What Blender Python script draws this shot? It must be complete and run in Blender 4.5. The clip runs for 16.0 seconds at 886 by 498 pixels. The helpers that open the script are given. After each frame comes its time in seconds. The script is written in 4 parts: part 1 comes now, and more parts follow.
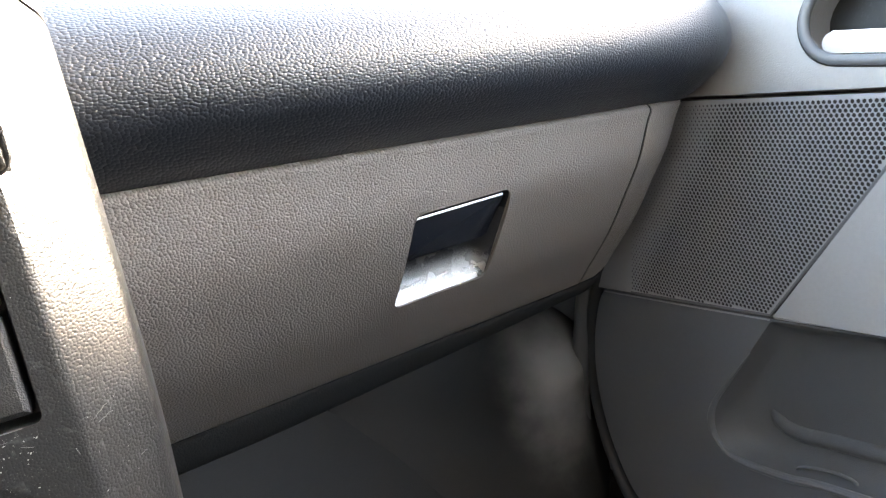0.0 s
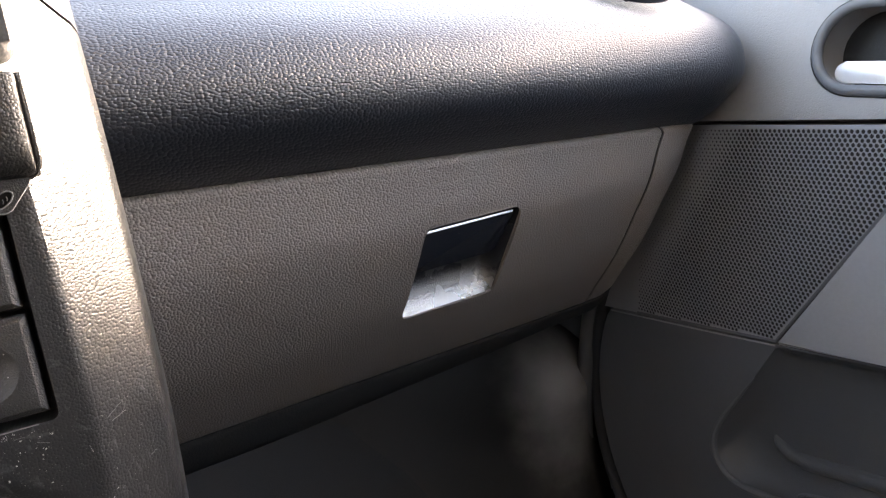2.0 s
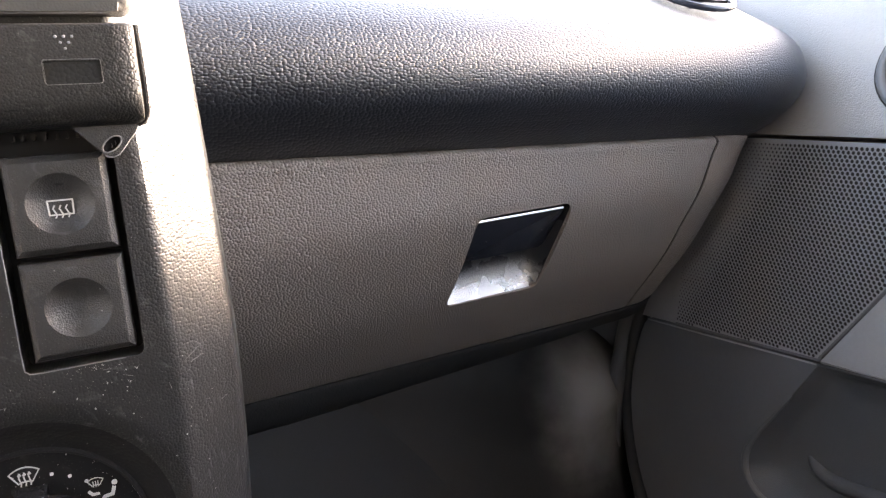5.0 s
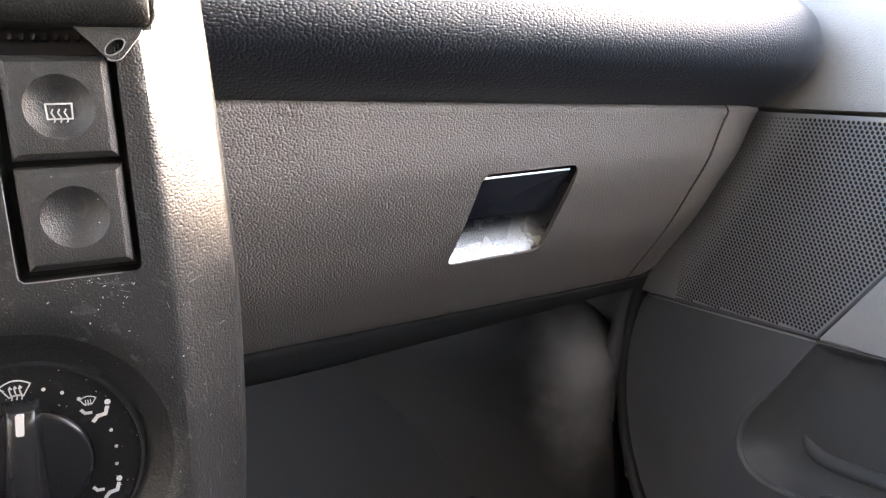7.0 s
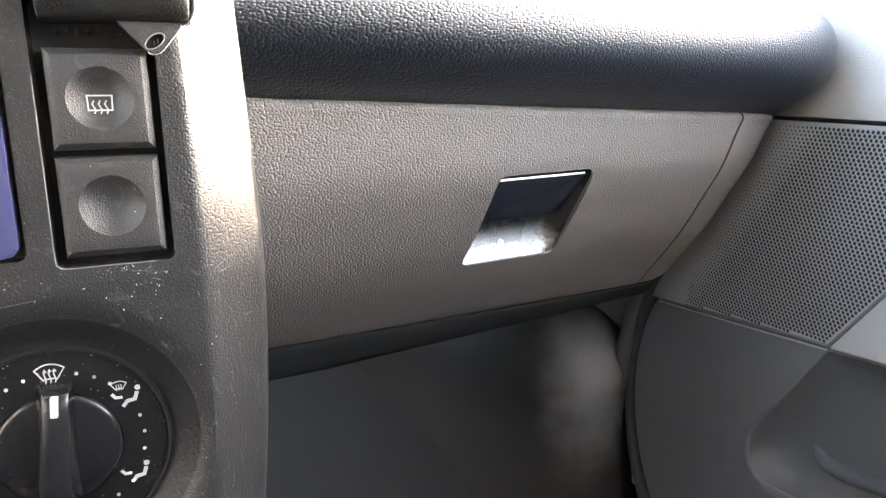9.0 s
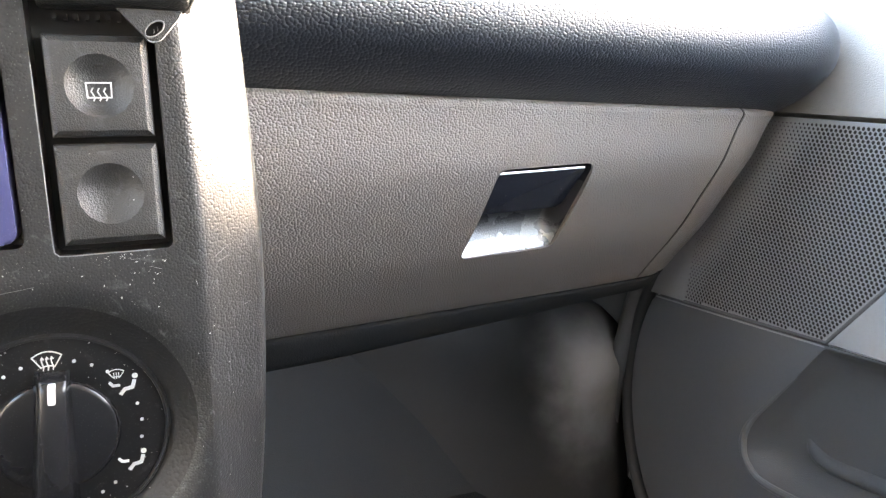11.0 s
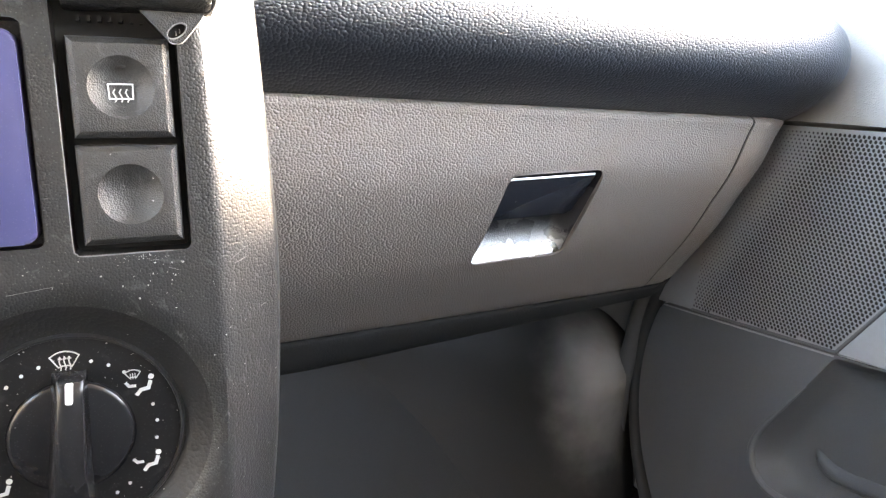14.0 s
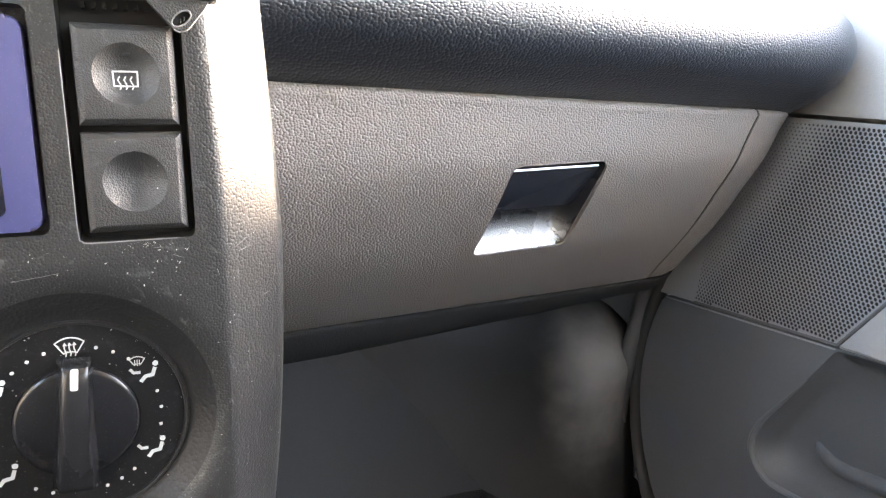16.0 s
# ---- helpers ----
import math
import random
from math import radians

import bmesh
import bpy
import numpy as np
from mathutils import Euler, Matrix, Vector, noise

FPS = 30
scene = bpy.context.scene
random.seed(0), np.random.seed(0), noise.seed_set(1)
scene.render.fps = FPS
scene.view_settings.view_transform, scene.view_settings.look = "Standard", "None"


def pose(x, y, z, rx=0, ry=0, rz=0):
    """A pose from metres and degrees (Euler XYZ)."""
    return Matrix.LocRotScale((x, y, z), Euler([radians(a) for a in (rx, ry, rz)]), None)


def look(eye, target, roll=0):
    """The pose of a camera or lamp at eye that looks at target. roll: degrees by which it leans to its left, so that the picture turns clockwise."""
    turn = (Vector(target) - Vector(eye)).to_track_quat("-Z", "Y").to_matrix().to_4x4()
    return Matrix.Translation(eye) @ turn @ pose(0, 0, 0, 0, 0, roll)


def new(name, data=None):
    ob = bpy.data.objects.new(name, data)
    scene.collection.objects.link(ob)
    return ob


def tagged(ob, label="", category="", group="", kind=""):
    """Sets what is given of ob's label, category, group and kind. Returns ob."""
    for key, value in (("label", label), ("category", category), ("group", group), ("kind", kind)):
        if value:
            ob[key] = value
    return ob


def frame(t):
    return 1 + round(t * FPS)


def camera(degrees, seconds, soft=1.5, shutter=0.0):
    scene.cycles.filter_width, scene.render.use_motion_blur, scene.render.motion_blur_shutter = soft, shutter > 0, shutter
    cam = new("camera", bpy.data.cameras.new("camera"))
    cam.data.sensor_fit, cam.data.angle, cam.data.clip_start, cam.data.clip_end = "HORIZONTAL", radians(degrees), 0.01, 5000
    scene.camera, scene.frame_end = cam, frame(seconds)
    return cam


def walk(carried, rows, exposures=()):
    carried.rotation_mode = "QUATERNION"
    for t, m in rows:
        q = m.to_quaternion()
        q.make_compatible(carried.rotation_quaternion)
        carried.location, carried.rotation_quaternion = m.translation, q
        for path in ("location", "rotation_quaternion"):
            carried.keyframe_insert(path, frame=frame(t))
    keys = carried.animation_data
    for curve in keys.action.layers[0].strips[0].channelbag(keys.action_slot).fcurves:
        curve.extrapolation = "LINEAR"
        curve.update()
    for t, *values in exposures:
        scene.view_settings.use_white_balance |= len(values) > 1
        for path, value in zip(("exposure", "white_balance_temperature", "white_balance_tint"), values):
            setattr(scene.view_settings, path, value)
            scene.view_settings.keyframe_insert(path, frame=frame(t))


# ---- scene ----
cam = camera(66.5, 16.0, soft=1.3)
PATH = [
    (0, (0.0293, 0.0635, 0.5655), (0.9227, 1.7413, -0.0566), -5.89),
    (0.5, (0.0307, 0.0613, 0.5785), (0.9240, 1.7568, 0.0067), -6.86),
    (1, (0.0279, 0.0603, 0.5712), (0.9201, 1.7493, -0.0217), -5.51),
    (1.5, (0.0263, 0.0604, 0.5641), (0.9159, 1.7544, -0.0181), -3.82),
    (2, (0.0264, 0.0585, 0.5693), (0.9049, 1.7564, -0.0184), -3.93),
    (2.5, (0.0231, 0.0559, 0.5650), (0.8764, 1.7649, -0.0276), -3.63),
    (3, (0.0182, 0.0562, 0.5653), (0.8696, 1.7670, -0.0247), -3.04),
    (3.2, (0.0138, 0.0552, 0.5652), (0.8471, 1.7803, -0.0090), -2.71),
    (5.3, (0.0035, 0.0535, 0.5575), (0.8011, 1.7975, -0.0103), 0.17),
    (5.5, (0.0003, 0.0517, 0.5522), (0.7931, 1.7982, -0.0145), 0.81),
    (6, (-0.0025, 0.0526, 0.5493), (0.7841, 1.8006, -0.0213), 1.44),
    (6.5, (-0.0028, 0.0526, 0.5469), (0.7729, 1.8005, -0.0389), 1.32),
    (7, (0.0038, 0.0565, 0.5394), (0.8057, 1.7807, -0.0804), 1.74),
    (7.5, (0.0020, 0.0555, 0.5390), (0.8040, 1.7843, -0.0677), 2.00),
    (8, (-0.0029, 0.0544, 0.5331), (0.7902, 1.7847, -0.0809), 2.78),
    (8.5, (-0.0052, 0.0542, 0.5345), (0.7790, 1.7885, -0.0796), 2.81),
    (8.7, (-0.0048, 0.0536, 0.5373), (0.7801, 1.7905, -0.0683), 2.61),
    (11, (-0.0045, 0.0531, 0.5364), (0.7813, 1.7837, -0.0863), 3.24),
    (11.5, (-0.0101, 0.0529, 0.5321), (0.7532, 1.7931, -0.0916), 3.34),
    (12, (-0.0087, 0.0540, 0.5346), (0.7653, 1.7923, -0.0813), 3.56),
    (12.5, (-0.0094, 0.0543, 0.5343), (0.7603, 1.7930, -0.0856), 3.46),
    (13, (-0.0069, 0.0543, 0.5335), (0.7692, 1.7920, -0.0815), 3.50),
    (13.5, (-0.0076, 0.0548, 0.5332), (0.7675, 1.7914, -0.0859), 3.74),
    (14, (-0.0091, 0.0543, 0.5349), (0.7676, 1.7959, -0.0681), 3.61),
    (14.5, (-0.0097, 0.0538, 0.5356), (0.7610, 1.7967, -0.0710), 3.69),
    (15, (-0.0108, 0.0535, 0.5323), (0.7598, 1.7938, -0.0821), 4.01),
    (15.5, (-0.0107, 0.0533, 0.5338), (0.7493, 1.7958, -0.0873), 3.63),
    (16, (-0.0097, 0.0536, 0.5342), (0.7591, 1.7903, -0.0924), 3.90),
]
EXPOSURES = [(0, 5.78, 9450, 16), (0.4, 4.46, 9450, 19), (1.5, 4.6, 9500, 22), (3.0, 5.0, 9550, 24), (5.3, 5.17, 9600, 24), (6.5, 5.46, 9550, 23), (8.0, 5.94, 9450, 20), (11.0, 6.26, 9250, 17), (16.0, 6.33, 9300, 18)]
walk(cam, [(t, look(eye, target, roll)) for t, eye, target, roll in PATH], EXPOSURES)

# ---- world and light ----
world = bpy.data.worlds.new("sky")
scene.world = world
world.use_nodes = True
wn = world.node_tree.nodes
sky = wn.new("ShaderNodeTexSky")
sky.sky_type = "NISHITA"
sky.sun_disc = False
sky.sun_elevation = radians(8.5)
sky.sun_rotation = radians(80)
sky.air_density, sky.dust_density = 0.7, 0.8
wn["Background"].inputs["Strength"].default_value = 0.15
world.node_tree.links.new(sky.outputs[0], wn["Background"].inputs["Color"])
sun = new("sun", bpy.data.lights.new("sun", "SUN"))
sun.data.energy, sun.data.angle, sun.data.color = 2.05, radians(12), (0.88, 0.94, 1.0)
sun.matrix_world = look((0.974, 0.172, 0.148), (0, 0, 0))


# ---- helpers of this scene ----
WORLD = {}


def thing(name, at, label, category, group="", kind=""):
    ob = new(name)
    ob.empty_display_size = 0.02
    ob.matrix_basis = Matrix.Translation(at)
    WORLD[ob.name] = Matrix.Translation(at)
    return tagged(ob, label, category, group, kind)


def mesh_of(bm, name, smooth=True, angle=35):
    bmesh.ops.recalc_face_normals(bm, faces=bm.faces)
    me = bpy.data.meshes.new(name)
    bm.to_mesh(me)
    bm.free()
    if smooth:
        for p in me.polygons:
            p.use_smooth = True
        me.set_sharp_from_angle(angle=radians(angle))
    return me


def part(name, bm, material, parent, label="", smooth=True, angle=35):
    me = bm if isinstance(bm, bpy.types.Mesh) else mesh_of(bm, name, smooth, angle)
    ob = new(name, me)
    me.materials.clear()
    me.materials.append(material)
    WORLD[ob.name] = Matrix.Identity(4)
    if parent:
        ob.parent = parent
        ob.matrix_parent_inverse = WORLD[parent.name].inverted()
    return tagged(ob, label)


def single(name, bm, material, label, category, kind="", smooth=True, angle=35):
    return tagged(part(name, bm, material, None, label, smooth, angle), "", category, "", kind)


def cut(bm, cutters, smooth=True, angle=30):
    """A mesh with other meshes cut out of it."""
    base = new("base", mesh_of(bm, "base", False))
    tools = []
    for c in cutters:
        k = new("tool", mesh_of(c, "tool", False))
        tools.append(k)
        mod = base.modifiers.new("cut", "BOOLEAN")
        mod.operation, mod.solver, mod.object = "DIFFERENCE", "EXACT", k
    me = bpy.data.meshes.new_from_object(base.evaluated_get(bpy.context.evaluated_depsgraph_get()))
    for o in (base, *tools):
        old = o.data
        bpy.data.objects.remove(o)
        bpy.data.meshes.remove(old)
    if smooth:
        for p in me.polygons:
            p.use_smooth = True
        me.set_sharp_from_angle(angle=radians(angle))
    return me


def spline(pts, n=6):
    """Catmull-Rom through the points."""
    p = [Vector(q) for q in pts]
    p = [2 * p[0] - p[1], *p, 2 * p[-1] - p[-2]]
    out = []
    for i in range(1, len(p) - 2):
        for k in range(n):
            t = k / n
            a, b, c, d = p[i - 1 : i + 3]
            out.append(0.5 * (2 * b + (c - a) * t + (2 * a - 5 * b + 4 * c - d) * t * t + (3 * b - a - 3 * c + d) * t**3))
    return [*out, p[-2]]


def spline_2d(pts, n=5):
    return [(p.x, p.y) for p in spline([(x, y, 0) for x, y in pts], n)]


def prism(poly, m, depth0, depth1, bevel=0.0, segments=2):
    """A flat outline in the xy plane of m, drawn out along z from depth0 to depth1."""
    bm = bmesh.new()
    lo = [bm.verts.new((x, y, depth0)) for x, y in poly]
    hi = [bm.verts.new((x, y, depth1)) for x, y in poly]
    bm.faces.new(lo)
    bm.faces.new(hi)
    n = len(poly)
    for i in range(n):
        bm.faces.new((lo[i], lo[(i + 1) % n], hi[(i + 1) % n], hi[i]))
    if bevel:
        top = [e for e in bm.edges if all(v in hi for v in e.verts)]
        bmesh.ops.bevel(bm, geom=top, offset=bevel, segments=segments, affect="EDGES", profile=0.5)
    bm.transform(m)
    return bm


def rounded(x0, y0, x1, y1, r, n=6):
    out = []
    for cx, cy, a in ((x1 - r, y1 - r, 0), (x0 + r, y1 - r, 90), (x0 + r, y0 + r, 180), (x1 - r, y0 + r, 270)):
        for k in range(n + 1):
            t = radians(a + 90 * k / n)
            out.append((cx + r * math.cos(t), cy + r * math.sin(t)))
    return out


def corners(poly, r, n=5):
    """The outline with its corners rounded."""
    out = []
    for i, p in enumerate(poly):
        rad = r[i] if isinstance(r, (list, tuple)) else r
        p, a, b = Vector(p), Vector(poly[i - 1]), Vector(poly[(i + 1) % len(poly)])
        rr = min(rad, (a - p).length * 0.45, (b - p).length * 0.45)
        s, e = p + (a - p).normalized() * rr, p + (b - p).normalized() * rr
        for k in range(n + 1):
            t = k / n
            q = (1 - t) ** 2 * s + 2 * t * (1 - t) * p + t * t * e
            out.append((q.x, q.y))
    return out


def tube(pts, r, sides=10, closed=False, flat=1.0, radii=None):
    """A rod of radius r along 3D points."""
    bm = bmesh.new()
    p = [Vector(q) for q in pts]
    rings = []
    up = None
    for i, q in enumerate(p):
        if closed:
            d = p[(i + 1) % len(p)] - p[i - 1]
        else:
            d = p[min(i + 1, len(p) - 1)] - p[max(i - 1, 0)]
        d.normalize()
        up = d.orthogonal().normalized() if up is None else (up - d * up.dot(d)).normalized()
        s = d.cross(up)
        r = radii[i] if radii else r
        rings.append([bm.verts.new(q + r * (math.cos(a) * up + flat * math.sin(a) * s)) for a in [2 * math.pi * k / sides for k in range(sides)]])
    m = len(rings)
    for i in range(m if closed else m - 1):
        a, b = rings[i], rings[(i + 1) % m]
        for k in range(sides):
            bm.faces.new((a[k], a[(k + 1) % sides], b[(k + 1) % sides], b[k]))
    if not closed:
        bm.faces.new(rings[0])
        bm.faces.new(rings[-1])
    return bm


def lathe(profile, m, n=64, lean=(0, 0)):
    """A turned shape about the z axis of m: (radius, height) pairs; its rings drift by lean from foot to top."""
    foot = profile[0][1]
    bm = bmesh.new()
    rings = []
    for r, h in profile:
        if r < 1e-6:
            rings.append([bm.verts.new((0, 0, h))])
        else:
            f = min(1.0, max(0.0, (h - foot) / abs(foot))) if foot < 0 else 0.0
            rings.append([bm.verts.new((f * lean[0] + r * math.cos(2 * math.pi * k / n), f * lean[1] + r * math.sin(2 * math.pi * k / n), h)) for k in range(n)])
    for a, b in zip(rings, rings[1:]):
        for k in range(n):
            q = [a[k % len(a)], a[(k + 1) % len(a)], b[(k + 1) % len(b)], b[k % len(b)]]
            q = list(dict.fromkeys(q))
            if len(q) > 2:
                bm.faces.new(q)
    bm.transform(m)
    return bm


def box(x0, y0, z0, x1, y1, z1, bevel=0.0, segments=2):
    bm = bmesh.new()
    bmesh.ops.create_cube(bm, size=1, matrix=Matrix.LocRotScale(((x0 + x1) / 2, (y0 + y1) / 2, (z0 + z1) / 2), None, (x1 - x0, y1 - y0, z1 - z0)))
    if bevel:
        bmesh.ops.bevel(bm, geom=bm.edges[:], offset=bevel, segments=segments, affect="EDGES", profile=0.5)
    return bm


def sheet(rows, thick=None):
    """A surface through rows of points; thick: a vector, or one a row, by which a back side is set off."""
    bm = bmesh.new()
    front = [[bm.verts.new(p) for p in row] for row in rows]
    h, w = len(rows), len(rows[0])
    for i in range(h - 1):
        for k in range(w - 1):
            bm.faces.new((front[i][k], front[i][k + 1], front[i + 1][k + 1], front[i + 1][k]))
    if thick is not None:
        off = thick if isinstance(thick, list) else [thick] * h
        back = [[bm.verts.new(v.co + Vector(t)) for v in row] for row, t in zip(front, off)]
        for i in range(h - 1):
            for k in range(w - 1):
                bm.faces.new((back[i][k], back[i + 1][k], back[i + 1][k + 1], back[i][k + 1]))
        for i in range(h - 1):
            for k in (0, w - 1):
                bm.faces.new((front[i][k], front[i + 1][k], back[i + 1][k], back[i][k]))
        for k in range(w - 1):
            for i in (0, h - 1):
                bm.faces.new((front[i][k], front[i][k + 1], back[i][k + 1], back[i][k]))
    return bm


def join(bms):
    out = bmesh.new()
    for b in bms:
        me = bpy.data.meshes.new("tmp")
        b.to_mesh(me)
        b.free()
        out.from_mesh(me)
        bpy.data.meshes.remove(me)
    return out


# ---- materials ----
def plastic(name, colour, rough, grain=0.0, size=1.5, wear=0.0, metal=0.0, spec=0.5, vary=0.12, dust=0.0, flow=1.0, coat=0.0, cells="sharp", plane=None):
    """Moulded plastic: base colour, a pebbled grain of that size in mm, blotches, scuffs and dust specks.
    plane: two directions in which the grain is laid out over a sheet-like part."""
    mat = bpy.data.materials.new(name)
    mat.use_nodes = True
    nt = mat.node_tree
    b = nt.nodes["Principled BSDF"]
    L = nt.links.new
    b.inputs["Metallic"].default_value = metal
    b.inputs["Specular IOR Level"].default_value = spec
    b.inputs["Coat Weight"].default_value = coat
    b.inputs["Coat Roughness"].default_value = 0.15
    co = nt.nodes.new("ShaderNodeTexCoord").outputs["Object"]
    big = nt.nodes.new("ShaderNodeTexNoise")
    big.inputs["Scale"].default_value, big.inputs["Detail"].default_value = 14, 5
    L(co, big.inputs["Vector"])
    fine = nt.nodes.new("ShaderNodeTexNoise")
    fine.inputs["Scale"].default_value, fine.inputs["Detail"].default_value = 260, 3
    L(co, fine.inputs["Vector"])
    mix = nt.nodes.new("ShaderNodeMix")
    mix.data_type = "RGBA"
    mix.inputs["A"].default_value = (*[c * (1 - vary) for c in colour], 1)
    mix.inputs["B"].default_value = (*[c * (1 + vary) for c in colour], 1)
    blend = nt.nodes.new("ShaderNodeMath")
    blend.operation = "MULTIPLY_ADD"
    L(fine.outputs["Fac"], blend.inputs[0])
    blend.inputs[1].default_value = 0.5
    half = nt.nodes.new("ShaderNodeMath")
    half.operation = "MULTIPLY"
    L(big.outputs["Fac"], half.inputs[0])
    half.inputs[1].default_value = 0.5
    L(half.outputs[0], blend.inputs[2])
    L(blend.outputs[0], mix.inputs["Factor"])
    col = mix.outputs["Result"]
    rg = nt.nodes.new("ShaderNodeMapRange")
    rg.inputs["To Min"].default_value, rg.inputs["To Max"].default_value = max(0.02, rough - 0.07), min(1, rough + 0.07)
    L(big.outputs["Fac"], rg.inputs["Value"])
    rough_out = rg.outputs[0]
    if dust:
        sp = nt.nodes.new("ShaderNodeTexVoronoi")
        sp.inputs["Scale"].default_value = 240
        L(co, sp.inputs["Vector"])
        lo = nt.nodes.new("ShaderNodeMath")
        lo.operation = "LESS_THAN"
        L(sp.outputs["Distance"], lo.inputs[0])
        sel = nt.nodes.new("ShaderNodeSeparateColor")
        L(sp.outputs["Color"], sel.inputs[0])
        sz = nt.nodes.new("ShaderNodeMath")
        sz.operation = "MULTIPLY_ADD"
        L(sel.outputs[1], sz.inputs[0])
        sz.inputs[1].default_value, sz.inputs[2].default_value = 0.07, 0.010
        L(sz.outputs[0], lo.inputs[1])
        gate = nt.nodes.new("ShaderNodeMath")
        gate.operation = "GREATER_THAN"
        L(sel.outputs[0], gate.inputs[0])
        gate.inputs[1].default_value = 0.72
        both = nt.nodes.new("ShaderNodeMath")
        both.operation = "MULTIPLY"
        L(lo.outputs[0], both.inputs[0])
        L(gate.outputs[0], both.inputs[1])
        sp2 = nt.nodes.new("ShaderNodeTexVoronoi")
        sp2.inputs["Scale"].default_value = 850
        L(co, sp2.inputs["Vector"])
        lo2 = nt.nodes.new("ShaderNodeMapRange")
        lo2.inputs["From Min"].default_value, lo2.inputs["From Max"].default_value = 0.22, 0.05
        lo2.inputs["To Max"].default_value = 0.14
        L(sp2.outputs["Distance"], lo2.inputs["Value"])
        sum2 = nt.nodes.new("ShaderNodeMath")
        sum2.operation = "MAXIMUM"
        L(both.outputs[0], sum2.inputs[0])
        L(lo2.outputs[0], sum2.inputs[1])
        amt = nt.nodes.new("ShaderNodeMath")
        amt.operation = "MULTIPLY"
        L(sum2.outputs[0], amt.inputs[0])
        amt.inputs[1].default_value = dust
        m2 = nt.nodes.new("ShaderNodeMix")
        m2.data_type = "RGBA"
        L(amt.outputs[0], m2.inputs["Factor"])
        L(col, m2.inputs["A"])
        m2.inputs["B"].default_value = (0.52, 0.51, 0.49, 1)
        col = m2.outputs["Result"]
    if wear:
        st = nt.nodes.new("ShaderNodeMapping")
        st.inputs["Rotation"].default_value = (0.3, 0.9, 0.5)
        st.inputs["Scale"].default_value = (130, 800, 130)
        L(co, st.inputs["Vector"])
        sc = nt.nodes.new("ShaderNodeTexNoise")
        sc.inputs["Scale"].default_value, sc.inputs["Detail"].default_value, sc.inputs["Distortion"].default_value = 1.0, 4, 0.6
        L(st.outputs[0], sc.inputs["Vector"])
        mr = nt.nodes.new("ShaderNodeMapRange")
        mr.inputs["From Min"].default_value, mr.inputs["From Max"].default_value = 0.60, 0.74
        mr.inputs["To Max"].default_value = wear
        L(sc.outputs["Fac"], mr.inputs["Value"])
        m3 = nt.nodes.new("ShaderNodeMix")
        m3.data_type = "RGBA"
        L(mr.outputs[0], m3.inputs["Factor"])
        L(col, m3.inputs["A"])
        m3.inputs["B"].default_value = (*[min(1, c * 3 + 0.1) for c in colour], 1)
        col = m3.outputs["Result"]
    L(col, b.inputs["Base Color"])
    L(rough_out, b.inputs["Roughness"])
    if grain:
        mp = nt.nodes.new("ShaderNodeMapping")
        mp.inputs["Scale"].default_value = (1, 1, flow)
        L(co, mp.inputs["Vector"])
        warp = nt.nodes.new("ShaderNodeTexNoise")
        warp.inputs["Scale"].default_value = 500 / size
        warp.inputs["Detail"].default_value = 2
        L(mp.outputs[0], warp.inputs["Vector"])
        add = nt.nodes.new("ShaderNodeVectorMath")
        add.operation = "MULTIPLY_ADD"
        L(warp.outputs["Color"], add.inputs[0])
        add.inputs[1].default_value = (0.00035 * size,) * 3
        L(mp.outputs[0], add.inputs[2])
        vo = nt.nodes.new("ShaderNodeTexVoronoi")
        vo.feature = "F1"
        vo.inputs["Scale"].default_value = 1000 / size
        height = vo.outputs["Distance"]
        if cells == "soft":
            vo.feature = "SMOOTH_F1"
            vo.inputs["Smoothness"].default_value = 0.3
            height = vo.outputs["Distance"]
            warp.inputs["Detail"].default_value = 0
        if cells == "leather":
            dome = nt.nodes.new("ShaderNodeMath")
            dome.operation = "POWER"
            dome.inputs[1].default_value = 2.0
            L(vo.outputs["Distance"], dome.inputs[0])
            height = dome.outputs[0]
            warp.inputs["Scale"].default_value, warp.inputs["Detail"].default_value = 260 / size, 0
            add.inputs[1].default_value = (0.0001 * size,) * 3
            vo.inputs["Randomness"].default_value = 1.0
            mp.inputs["Scale"].default_value = (flow, 1, 1)
        if plane:
            flat = nt.nodes.new("ShaderNodeCombineXYZ")
            for k, axis in enumerate(plane):
                dt = nt.nodes.new("ShaderNodeVectorMath")
                dt.operation = "DOT_PRODUCT"
                L(add.outputs[0], dt.inputs[0])
                dt.inputs[1].default_value = axis
                L(dt.outputs["Value"], flat.inputs[k])
            add = flat
            vo.voronoi_dimensions = "2D"
            vo.inputs["Randomness"].default_value = 0.85
        L(add.outputs[0], vo.inputs["Vector"])
        bp = nt.nodes.new("ShaderNodeBump")
        bp.invert = True
        bp.inputs["Strength"].default_value = min(1.0, grain)
        bp.inputs["Distance"].default_value = {"soft": 0.0005, "sharp": 0.0013, "leather": 0.0002}[cells] * size * max(1.0, grain)
        L(height, bp.inputs["Height"])
        L(bp.outputs[0], b.inputs["Normal"])
    return mat


